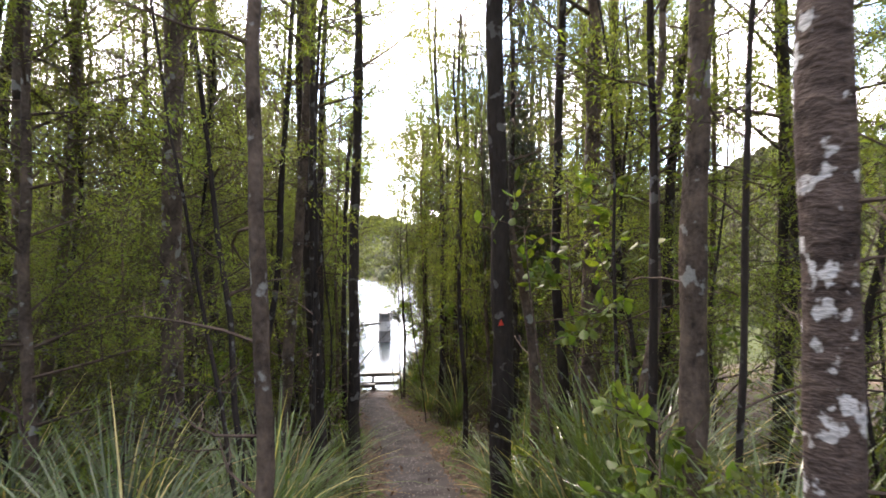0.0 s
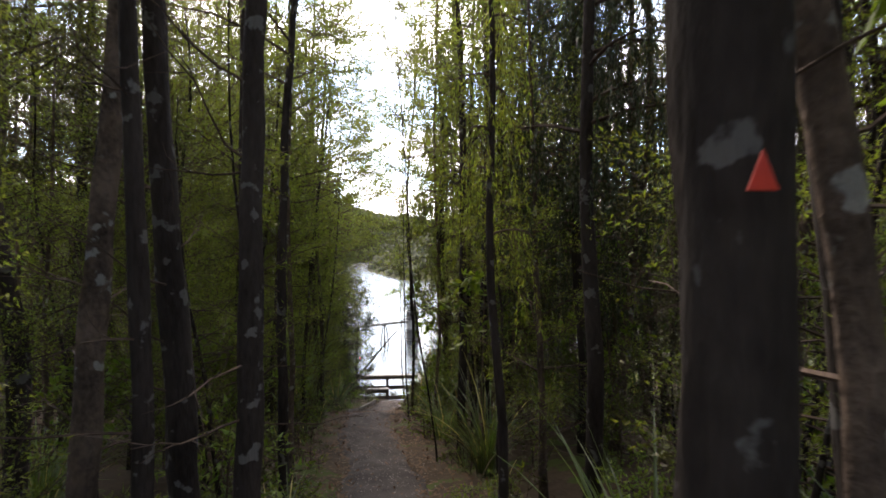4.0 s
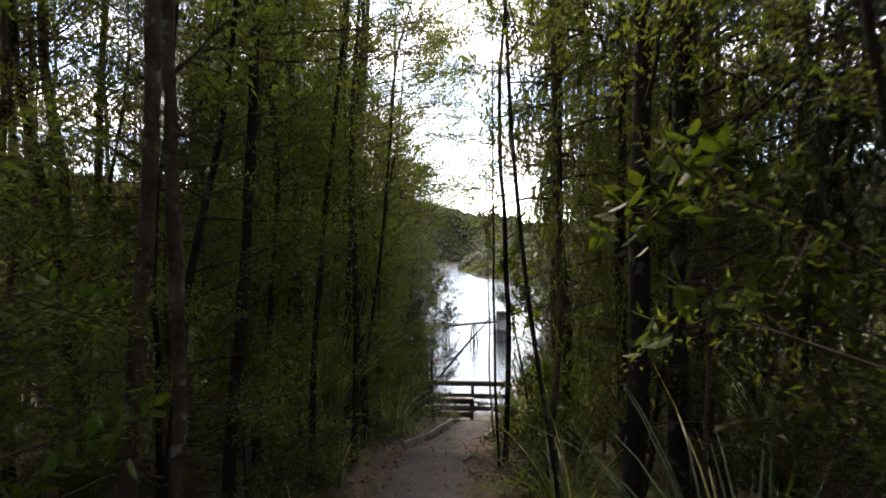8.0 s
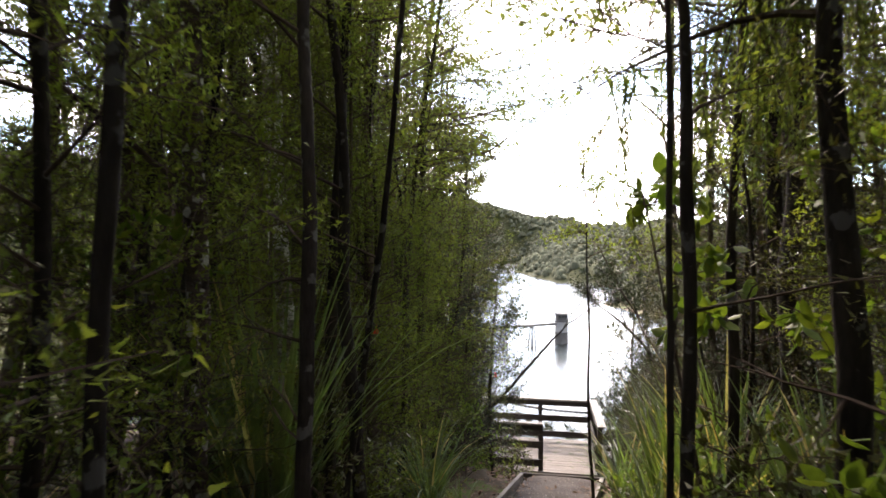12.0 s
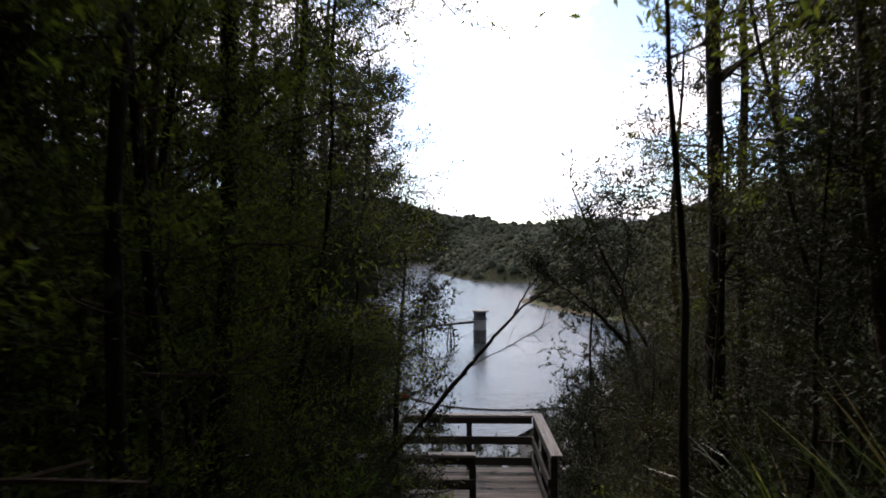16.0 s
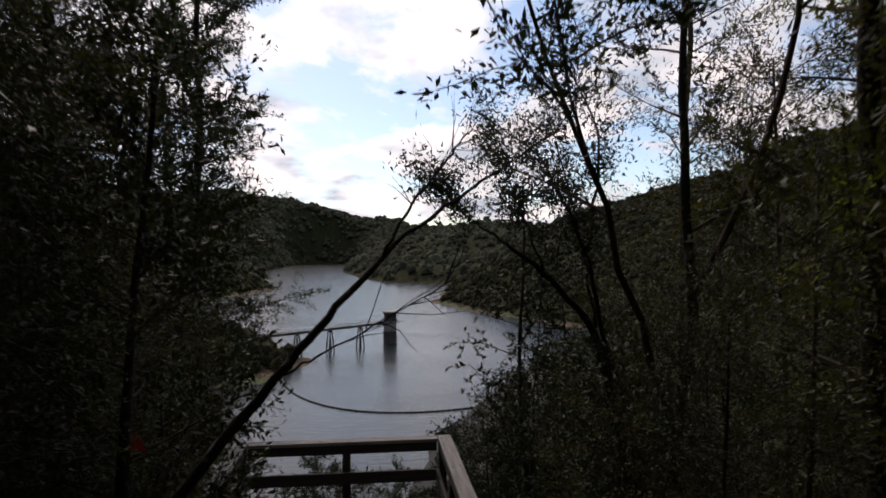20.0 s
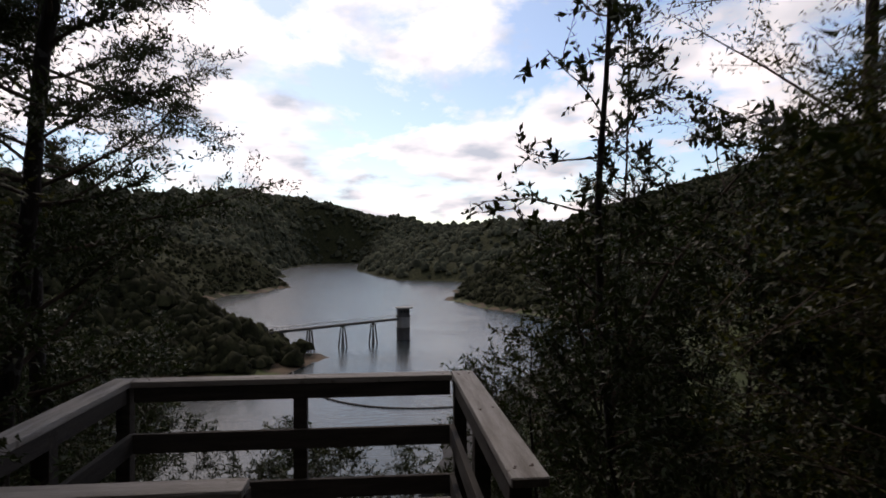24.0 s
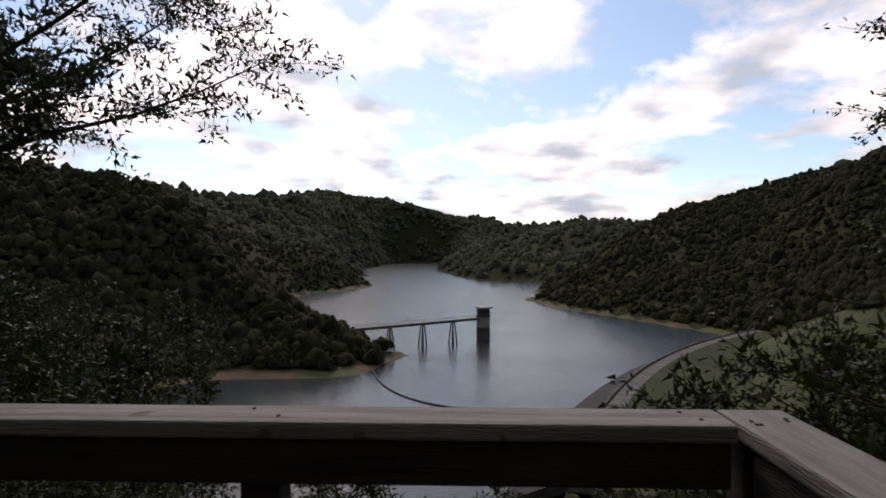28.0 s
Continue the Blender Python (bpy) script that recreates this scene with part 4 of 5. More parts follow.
def named_trees():
    lab = "slender dark-barked tree with pale lichen patches beside the path"
    rows = (  # x, y, height, radius, lean x, lean y, bark, label
        (-1.71, -21.95, 10, 0.088, 0.0, 0.0, BARK, lab),
        (-0.68, -24.25, 9, 0.036, 0.03, 0.0, BARK, "slender grey-brown trunk leaning over the sedges"),
        (-0.42, -19.77, 10, 0.068, 0.0, 0.02, BARK_DARK, "dark straight trunk close beside the gravel path"),
        (-0.97, -17.46, 10, 0.062, 0.02, 0.0, BARK_DARK, lab),
        (-1.20, -19.76, 9.5, 0.07, 0.02, 0.0, BARK, lab),
        (0.79, -21.95, 10.5, 0.092, -0.01, 0.0, BARK_DARK, "black-barked tree carrying an orange track marker"),
        (1.79, -21.15, 10, 0.095, 0.0, 0.0, BARK, lab),
        (1.46, -23.62, 9.5, 0.080, 0.015, 0.0, BARK, lab),
        (1.42, -22.5, 8, 0.045, 0.10, 0.0, BARK, "thin leaning tree among flax and sedge"),
        (1.37, -23.30, 8, 0.030, 0.0, 0.0, BARK_DARK, lab),
        (1.63, -23.75, 7, 0.022, 0.0, 0.0, BARK_DARK, "pole-thin dark sapling in the undergrowth"),
        (1.12, -21.81, 9, 0.045, 0.0, 0.0, BARK, lab),
        (1.61, -21.3, 9, 0.055, 0.0, 0.0, BARK_DARK, lab),
        (-3.27, -19.93, 10, 0.08, -0.02, 0.0, BARK, lab),
        (1.09, -25.1, 9, 0.088, 0.0, 0.0, BARK_PALE, "mottled pale trunk with lichen rings beside the path"),
        (1.36, -25.0, 9, 0.075, 0.0, 0.0, BARK_DARK, lab),
        (-1.35, -20.9, 8, 0.035, 0.09, 0.02, BARK_DARK, "thin dark leaning tree in the understorey"),
        (-0.75, -20.1, 9, 0.05, 0.0, 0.0, BARK_DARK, lab),
        (-0.58, -17.8, 8, 0.045, 0.03, 0.0, BARK_DARK, lab),
        (-0.74, -16.49, 7, 0.030, 0.03, 0.0, BARK, lab),
        (-0.88, -12.74, 7.5, 0.035, 0.02, 0.0, BARK_DARK, lab),
        (1.08, -15.69, 9, 0.052, 0.0, 0.0, BARK_DARK, lab),
        (1.46, -15.26, 9, 0.055, 0.03, 0.0, BARK_DARK, lab),
        (-1.05, -13.67, 6.5, 0.028, 0.04, 0.0, BARK_DARK, "thin crooked dark sapling by the path"),
        (-1.01, -11.39, 7.5, 0.045, 0.0, 0.0, BARK_DARK, lab),
        (0.80, -15.9, 6, 0.011, 0.0, 0.02, BARK_DARK, lab),
        (0.60, -12.48, 7, 0.030, 0.0, 0.0, BARK_DARK, "dark trunk standing close to the path's edge"),
        (0.54, -12.75, 6, 0.014, 0.02, 0.0, BARK_DARK, lab),
        (0.90, -13.76, 8, 0.028, 0.02, 0.0, BARK, lab),
        (-3.29, -7.18, 9, 0.10, 0.0, 0.0, BARK_PALE, "thick grey trunk behind the shrubs"),
        (-1.83, -10.52, 8.5, 0.10, -0.06, 0.0, BARK_WHITE, "white-blotched leaning trunk rising from green flax"),
        (-1.96, -9.45, 8, 0.06, 0.0, 0.0, BARK_DARK, lab),
        (-1.33, -10.13, 8, 0.052, 0.01, 0.0, BARK, "ringed dark trunk with a small red track marker"),
        (0.54, -9.5, 3.3, 0.016, -0.02, 0.0, BARK_DARK, "thin dark sapling stem beside the steps"),
        (1.75, -6.6, 9, 0.075, 0.0, 0.0, BARK_DARK, lab),
        (2.45, -5.4, 8, 0.06, 0.03, 0.0, BARK_DARK, lab),
        (-1.55, -12.35, 8, 0.06, -0.02, 0, BARK_PALE, "brown crusted trunk beside tall flax"),
        (-0.80, -19.3, 9.5, 0.085, -0.02, 0.0, BARK_DARK, lab),
    )
    for k, (x, y, h, r, lx, ly, bark, label) in enumerate(rows):
        o = dict(KAN)
        if y > -16:
            o.update(start=0.22, limbs=20, reach=0.95 if abs(x) < 1.2 else 1.3, per=40, size=(0.038, 0.014))
        if abs(x) < 1.2 and y < -16:
            o.update(start=0.46, limbs=20, reach=1.5)
        if r < 0.035:
            o.update(limbs=14, reach=0.42, start=0.3, dead=1, wander=0.06, per=34)
        if r > 0.030:
            o["shun"] = 0.0 if x > track_x(y) else math.pi
        if 0.034 < r < 0.046:
            o["wander"] = 0.09
        o["whole"] = abs(x) < 1.9
        tree("forest_tree", label, spot(x, y), h, r, (lx, ly), 100 + k, bark, group="trees beside the path", **o)


named_trees()


def triangle_marker(label, at, turn, size, material):
    bm = bmesh.new()
    v = [bm.verts.new(p) for p in ((-0.5, 0, -0.4), (0.5, 0, -0.4), (0, 0, 0.6))]
    f = bm.faces.new(v)
    q = bmesh.ops.extrude_face_region(bm, geom=[f])
    bmesh.ops.translate(bm, vec=(0, 0.06, 0), verts=[g for g in q["geom"] if isinstance(g, bmesh.types.BMVert)])
    bmesh.ops.recalc_face_normals(bm, faces=bm.faces)
    bmesh.ops.bevel(bm, geom=list(bm.edges), offset=0.02, segments=1, affect="EDGES")
    bmesh.ops.scale(bm, vec=(size, size, size * 1.15), verts=bm.verts)
    ob = part("track_marker", bm, material, None)
    ob.matrix_world = pose(*at, 0, 0, turn)
    tagged(ob, label, "trail marker", "track markers")


triangle_marker("orange-red plastic triangle nailed to a black trunk", (0.775, -22.055, 5.80), 5, 0.046, ORANGE)
triangle_marker("red plastic marker nailed to a ringed trunk", (-1.28, -10.20, 3.95), 20, 0.06, RED)


def prototypes():
    P = {}
    P["kanuka"] = [tree("forest_tree", "tall slender tree with fine olive foliage in the forest", (0, 0, -80), h, r, (0.02 * (k - 1), 0.01), 300 + k, BARK if k % 2 else BARK_DARK, group="forest trees",
                        **{**KAN, "limbs": 24, "twigs": 8, "reach": 1.9, "per": 46, "start": 0.30, "size": (0.050, 0.017), "lite": True, "wander": 0.08, "leaf": LEAF_DULL_SHADE if k == 1 else LEAF}) for k, (h, r) in enumerate(((10, 0.09), (9, 0.06), (11, 0.08)))]
    P["manuka"] = [tree("tall_shrub", "dense small-leaved shrub with yellow-green feathery twigs", (0, 0, -80), h, r, (0, 0), 320 + k, BARK, LEAF if k != 1 else LEAF_DULL_SHADE, 0.06, 40, 1.25, 0.4, 9, 0.42, 44,
                        (0.040, 0.013), 0.5, 0.0, 3, 0.05, "shrub", "forest shrubs", lite=True) for k, (h, r) in enumerate(((5.5, 0.035), (4.2, 0.03), (6.5, 0.045)))]
    P["pole"] = [tree("thin_sapling", "pole-thin dark sapling with sparse fine leaves", (0, 0, -80), h, 0.02, (lx, 0.01), 370 + k, BARK_DARK, LEAF, 0.3, 12, 0.6, 0.6, 6, 0.3, 40, (0.042, 0.013), 0.4, 0.0, 4, 0.13, "sapling",
                      "thin saplings", lite=True) for k, (h, lx) in enumerate(((6.5, 0.02), (5.0, -0.06), (7.0, 0.05)))]
    P["broad"] = [tree("sapling", "young broad-leaved sapling with glossy green leaves", (0, 0, -80), h, 0.018, (0, 0), 340 + k, BARK, LEAF_BROAD, 0.2, 14, 0.7, 0.5, 5, 0.25, 7, (0.085, 0.04), 0.6, 0.1, 0, 0.06, "sapling",
                       "broad-leaved saplings") for k, h in enumerate((1.6, 2.6))]
    P["low"] = [tree("low_shrub", "low tangled green undergrowth shrub", (0, 0, -80), h, 0.012, (0, 0), 350 + k, TWIG, lf, 0.05, 16, 0.55, 0.5, 5, 0.25, 10, (0.06, 0.026), 0.6, 0.05, 2, 0.1, "shrub", "undergrowth", lite=True)
                for k, (h, lf) in enumerate(((0.8, LEAF), (0.6, LEAF_BROAD), (1.1, LEAF_DULL_SHADE)))]
    P["tiny"] = [tree("low_shrub", "small green seedling shrub at the path's edge", (0, 0, -80), h, 0.006, (0, 0), 390 + k, TWIG, lf, 0.1, 7, 0.22, 0.6, 3, 0.12, 7, (0.045, 0.018), 0.6, 0.05, 0, 0.1, "shrub", "undergrowth", lite=True)
                 for k, (h, lf) in enumerate(((0.3, LEAF), (0.22, LEAF_BROAD), (0.4, LEAF_DULL_SHADE)))]
    P["tuft"] = [sedge("sedge_tussock", "small grass tuft at the path's edge", (0, 0, -80), h, 34, 395 + k, wide=0.009, group="sedge tussocks") for k, h in enumerate((0.35, 0.45))]
    P["sedge"] = [sedge("sedge_tussock", "arching green sedge tussock with dry straw blades", (0, 0, -80), h, n, 360 + k, group="sedge tussocks") for k, (h, n) in enumerate(((1.15, 130), (0.8, 110), (1.4, 150)))]
    return P


PROTO = prototypes()


def plant(kind, x, y, scale, turn, k=None, rng=None):
    src = PROTO[kind][(k if k is not None else rng.randrange(99)) % len(PROTO[kind])]
    m = Matrix.Translation(spot(x, y, 0.02)) @ Euler((0, 0, turn)).to_matrix().to_4x4() @ Matrix.Scale(scale, 4)
    c = copy_thing(src, m)
    c.scale = (scale,) * 3
    return c


def scatter():
    rng = random.Random(21)
    taken = []
    def free(x, y, gap):
        if any((x - a) ** 2 + (y - b) ** 2 < gap * gap for a, b in taken):
            return False
        taken.append((x, y))
        return True
    # forest trees on both sides, thinner away from the path
    count = 0
    for _ in range(4000):
        y = rng.uniform(-33, 0)
        side = rng.choice((-1, 1))
        off = 2.0 + rng.random() ** 1.7 * 13
        x = float(track_x(y)) + side * off
        if y > -8 and off < 3.2:
            continue
        if y < -17 and rng.random() < 0.3 or -15 < y < -5 and side < 0 and off < 9 and rng.random() < 0.15:
            continue
        if not free(x, y, 1.1):
            continue
        plant("kanuka", x, y, rng.uniform(0.75, 1.15), rng.uniform(0, 6.28), rng=rng)
        count += 1
        if count > 84:
            break
    # a close row of trees along the uphill side, and shrubs behind the conifers, leaf colour dulled for shade
    for k in range(11):
        y = -20.5 + k * 1.4
        x = float(track_x(y)) - 2.2 - 0.8 * ((k * 7) % 3)
        if free(x, y, 0.5):
            plant("kanuka", x, y, 0.85 + 0.1 * (k % 3), k * 1.3, 1)
    # tall crowns that close the forest over the steps and behind the conifers
    for k, (x, y, s) in enumerate(((-2.1, -7.0, 0.85), (-1.9, -5.8, 0.75), (-2.7, -8.8, 0.95), (-3.1, -6.6, 0.95), (-2.4, -4.3, 0.8), (-3.4, -8.6, 1.05), (-3.9, -7.0, 1.05), (-3.3, -11.8, 1.0),
                                   (2.3, -9.0, 0.75), (2.8, -7.6, 0.75), (2.1, -11.6, 0.9), (3.0, -10.2, 0.85), (2.5, -12.9, 0.95), (3.3, -12.0, 0.95), (2.2, -14.0, 0.95), (3.3, -14.6, 1.0), (2.7, -16.3, 1.0), (3.7, -17.3, 1.0),
                                   (3.0, -19.3, 0.9), (4.1, -20.6, 1.0), (3.2, -22.0, 0.9), (4.4, -23.2, 1.0), (-3.0, -21.5, 0.9), (-4.0, -20.0, 1.0), (-2.9, -18.2, 0.95), (-3.6, -23.6, 1.0), (2.0, -8.4, 0.65), (3.0, -6.4, 0.8), (-2.3, -6.0, 0.8), (2.6, -21.0, 0.8), (3.5, -21.6, 0.9), (2.4, -19.6, 0.8), (2.7, -9.6, 0.8), (3.6, -9.0, 0.9))):
        # nearer the lake only the copy with shade in its leaf colour
        plant("kanuka", x, y, s, k * 2.1, 1 if y > -19 else k)
    for k in range(12):
        y = -18.2 + k * 0.75
        x = float(track_x(y)) + 2.6 + 0.9 * ((k * 5) % 4)
        if free(x, y, 0.5):
            plant("manuka", x, y, 0.9 + 0.12 * (k % 3), k * 1.9, 1)
    count = 0
    for _ in range(4000):
        y = rng.uniform(-27, -2.5)
        side = rng.choice((-1, 1))
        off = 1.25 + rng.random() ** 1.5 * 7
        x = float(track_x(y)) + side * off
        if y < -17.5 and off < (2.7 if side > 0 else 2.2):
            continue
        if not free(x, y, 0.8):
            continue
        s = rng.uniform(0.7, 1.15)
        # past y = -9 the copy whose leaf tone carries shade
        plant("manuka", x, y, s * (0.75 if off < 1.8 else 1.0), rng.uniform(0, 6.28), 1 if y > -9 else None, rng)
        count += 1
        if count > 72:
            break
    # tall crowns with shade put into their dull leaf colour, and dense brush behind the first row
    for k in range(36):
        y = -15 + k * 0.34 + rng.uniform(-0.3, 0.3)
        x = float(track_x(y)) - rng.uniform(3.2, 7.5)
        plant("kanuka", x, y, rng.uniform(0.75, 1.0), rng.uniform(0, 6.28), 1)
    for k in range(9):
        y = -17.5 + k * 1.2 + rng.uniform(-0.3, 0.3)
        x = float(track_x(y)) - rng.uniform(1.7, 4.5)
        plant("manuka", x, y, rng.uniform(0.7, 1.05), rng.uniform(0, 6.28), 0 if k % 3 else 1)
    for k in range(20):
        y = -17 + k * 0.62 + rng.uniform(-0.3, 0.3)
        x = float(track_x(y)) + rng.uniform(3.0, 7.0)
        plant("kanuka", x, y, rng.uniform(0.7, 1.0), rng.uniform(0, 6.28), 1)
    for _ in range(115):
        y = rng.uniform(-26, -2.3)
        x = float(track_x(y)) + rng.choice((-1, 1)) * (0.95 + rng.random() ** 1.6 * 6)
        plant("low", x, y, rng.uniform(0.6, 1.15), rng.uniform(0, 6.28), rng=rng)
    for _ in range(30):
        y = rng.uniform(-25, -11.5)
        x = float(track_x(y)) + rng.choice((-1, 1)) * (1.6 + rng.random() * 4)
        plant("broad", x, y, rng.uniform(0.6, 1.2), rng.uniform(0, 6.28), rng=rng)
    for _ in range(90):
        y = rng.uniform(-25.5, -7)
        x = float(track_x(y)) + rng.choice((-1, 1)) * (1.05 + rng.random() ** 1.7 * 4.5)
        if -20 < y < -13 and rng.random() < 0.8:
            continue
        plant("sedge", x, y, rng.uniform(0.55, 1.05), rng.uniform(0, 6.28), rng=rng)

    for _ in range(55):
        y = rng.uniform(-24, -8)
        x = float(track_x(y)) + rng.choice((-1, 1)) * (1.0 + rng.random() ** 1.4 * 5)
        plant("pole", x, y, rng.uniform(0.7, 1.15), rng.uniform(0, 6.28), rng=rng)
    for _ in range(210):
        y = rng.uniform(-26, -8.4)
        x = float(track_x(y)) + rng.choice((-1, 1)) * (0.62 + rng.random() * 0.6)
        plant("tiny" if rng.random() < 0.6 else "tuft", x, y, rng.uniform(0.6, 1.2), rng.uniform(0, 6.28), rng=rng)


scatter()
for kind in PROTO.values():
    for src in kind:
        for o in (*src.children_recursive, src):
            bpy.data.objects.remove(o)


# ---- single plants that stand out along the walk ----
def copy_at(kind, k, x, y, s, turn=0.0):
    src = SINGLE[kind][k % len(SINGLE[kind])]
    c = copy_thing(src, Matrix.Translation(spot(x, y, 0.02)) @ Euler((0, 0, turn)).to_matrix().to_4x4() @ Matrix.Scale(s, 4))
    c.scale = (s,) * 3
    return c


# dark leaf: the backlit shade of the lookout plants is in its colour
LEAF_SHADED = material("leaf_dark_shaded", (0.034, 0.043, 0.015), 0.55, (0.015, 0.02, 0.007), 3, 30, 0, spread=0.4, translucent=0.1, specular=0.15)


def leaning_dead_tree():
    e = new("leaning_dead_tree")
    e.location = (0, 0, 0)
    g = float(height(-1.75, -5.1))
    def limb(name, pts, r0, r1, label=""):
        p = np.array(pts, float)
        # a smooth run through the joints
        t = np.linspace(0, len(p) - 1, len(p) * 5)
        q = np.stack([np.interp(t, range(len(p)), p[:, k]) for k in range(3)], 1)
        for _ in range(3):
            q[1:-1] = (q[:-2] + 2 * q[1:-1] + q[2:]) / 4
        q[1:-1] += np.random.default_rng(len(p)).normal(0, 0.005, q[1:-1].shape)
        V, F = tube(q, np.linspace(r0, r1, len(q)), 8, 0.3)
        mesh_object(name, V, F, BARK_DARK, e, label, smooth=True)
        return q
    a = limb("trunk", [(-1.75, -5.1, g - 0.1), (-1.1, -5.1, 1.62), (-0.446, -5.13, 2.39), (-0.02, -5.15, 2.92), (0.21, -5.15, 3.18), (0.45, -5.15, 3.44)], 0.030, 0.0115, "mossy dark bare trunk")
    b = limb("limb", [(0.45, -5.15, 3.44), (0.79, -5.1, 3.69), (1.02, -5.0, 3.84), (1.28, -4.9, 4.02)], 0.010, 0.003)
    c = limb("limb", [(0.40, -5.15, 3.39), (0.50, -5.12, 3.59), (0.70, -5.05, 3.84), (0.84, -4.98, 4.02)], 0.009, 0.003)
    d = limb("limb", [(-0.07, -5.15, 2.86), (0.12, -5.1, 2.96), (0.38, -5.15, 3.10), (0.68, -5.2, 3.28)], 0.006, 0.002)
    rng = np.random.default_rng(5)
    items = []
    for q in (b, c, d):
        for k in range(16):
            p, dr = along(q, rng.uniform(0.35, 0.98))
            w = bent(rng, p, dr / np.linalg.norm(dr) + rng.normal(0, 0.5, 3), rng.uniform(0.15, 0.5), 4, 0.15)
            items.append(tube(w, np.linspace(0.003, 0.001, 5), 3))
    V, F = join_tubes(items)
    mesh_object("twig_spray", V, F, BARK_DARK, e)["kind"] = "stuff"
    tagged(e, "bare dead tree leaning out over the steps", "tree")
    e = new("arching_tree")
    g = float(height(2.5, -3.4))
    a = limb("trunk", [(2.5, -3.4, g - 0.1), (2.2, -3.5, 1.9), (1.97, -3.5, 2.85), (1.55, -3.6, 3.27), (1.25, -3.5, 3.5)], 0.040, 0.014, "dark arching trunk")
    b = limb("limb", [(1.25, -3.5, 3.5), (0.96, -3.5, 3.7), (0.78, -3.45, 3.95)], 0.010, 0.002)
    c = limb("limb", [(1.55, -3.6, 3.27), (1.42, -3.45, 3.75), (1.2, -3.3, 4.3)], 0.010, 0.002)
    d = limb("limb", [(1.97, -3.5, 2.85), (1.95, -3.2, 3.6), (1.75, -3.0, 4.6)], 0.014, 0.003)
    f = limb("limb", [(2.1, -3.5, 2.4), (1.8, -3.8, 3.4), (1.45, -3.9, 4.05), (0.95, -3.9, 4.35)], 0.018, 0.003)
    h = limb("limb", [(1.8, -3.8, 3.4), (1.95, -3.7, 4.2), (1.6, -3.6, 5.0)], 0.012, 0.003)
    items, cen = [], []
    for q in (b, c, d, f, h):
        for k in range(34):
            p, dr = along(q, rng.uniform(0.25, 0.99))
            w = bent(rng, p, dr / np.linalg.norm(dr) + rng.normal(0, 0.6, 3), rng.uniform(0.12, 0.42), 4, 0.15)
            items.append(tube(w, np.linspace(0.0025, 0.001, 5), 3))
            cen += list(w[1:].repeat(18, 0) + rng.normal(0, 1, (72, 3)) * (0.06, 0.06, 0.025))
    V, F = join_tubes(items)
    mesh_object("twig_spray", V, F, BARK_DARK, e)["kind"] = "stuff"
    cen = np.array(cen)
    quads_object("crown", leaves(rng, cen, rng.normal(0, 1, cen.shape), 0.042, 0.016), LEAF_SHADED, e, lite=True)["kind"] = "stuff"
    tagged(e, "dark arching tree with fine twig sprays over the steps", "tree")


leaning_dead_tree()
BROAD = dict(leaf=LEAF_BROAD, limbs=12, reach=0.8, rise=0.3, twigs=5, twig=0.25, per=7, size=(0.095, 0.05), flat=0.7, droop=0.15, dead=0, wander=0.06, category="sapling", group="broad-leaved saplings")
tree("sapling", "broad-leaved sapling with round bright green leaves by the path", spot(1.45, -22.2), 2.7, 0.02, (-0.1, 0), 401, BARK, start=0.5, **BROAD)
tree("sapling", "broad-leaved sapling with round bright green leaves by the path", spot(1.15, -22.6), 2.3, 0.015, (-0.08, 0), 402, BARK, start=0.7, **{**BROAD, "limbs": 8, "reach": 0.6})
tree("sapling", "yellowing broad-leaved sapling under dark trees", spot(1.3, -16.15), 2.2, 0.016, (-0.05, 0), 403, BARK, start=0.65, **{**BROAD, "limbs": 9, "reach": 0.6, "size": (0.1, 0.045)})
tree("sapling", "glossy broad-leaved sapling leaning towards the path", spot(0.95, -11.7), 2.15, 0.016, (-0.17, 0), 404, BARK, start=0.7, **{**BROAD, "limbs": 7, "reach": 0.45, "size": (0.1, 0.055)})
tree("sapling", "low broad-leaved sapling beside the path", spot(1.15, -24.0), 1.1, 0.012, (0, 0), 405, BARK, start=0.2, **{**BROAD, "limbs": 10, "reach": 0.5, "size": (0.075, 0.045)})
tree("sapling", "low broad-leaved sapling beside the path", spot(1.05, -12.9), 0.8, 0.01, (0, 0), 406, BARK, start=0.2, **{**BROAD, "limbs": 8, "reach": 0.35})
drooper("weeping_conifer", "dark weeping conifer with long hanging foliage", spot(2.4, -16.2), 6.2, 0.07, 410, 620, (-0.02, 0), 0.30, 1.15, 1.15, "weeping conifers", dense=110)
drooper("weeping_conifer", "dark weeping conifer with a bare lower trunk beside the path", spot(1.76, -18.4), 7.5, 0.064, 414, 420, (0, 0), 0.36, 1.2, 0.95, "weeping conifers", only=0.4, dense=100)
# the next two take the foliage colour brightened as if lit
drooper("weeping_conifer", "tall weeping conifer hanging over the path's edge", spot(1.2, -12.5), 7.0, 0.06, 411, 520, (-0.02, 0), 0.36, 1.1, 0.9, "weeping conifers", only=1.2, dense=100, leaf=LEAF_CORD_LIT)
drooper("weeping_conifer", "tall weeping conifer with trailing green cords", spot(1.9, -14.3), 8.0, 0.07, 412, 760, (-0.02, 0), 0.15, 1.4, 1.0, "weeping conifers", dense=95, leaf=LEAF_CORD_LIT)
drooper("weeping_conifer", "young pale green weeping tree among thin saplings", spot(1.05, -18.6), 5.5, 0.035, 413, 150, (-0.02, 0), 0.4, 0.55, 0.75, "weeping conifers", dense=55, leaf=LEAF)

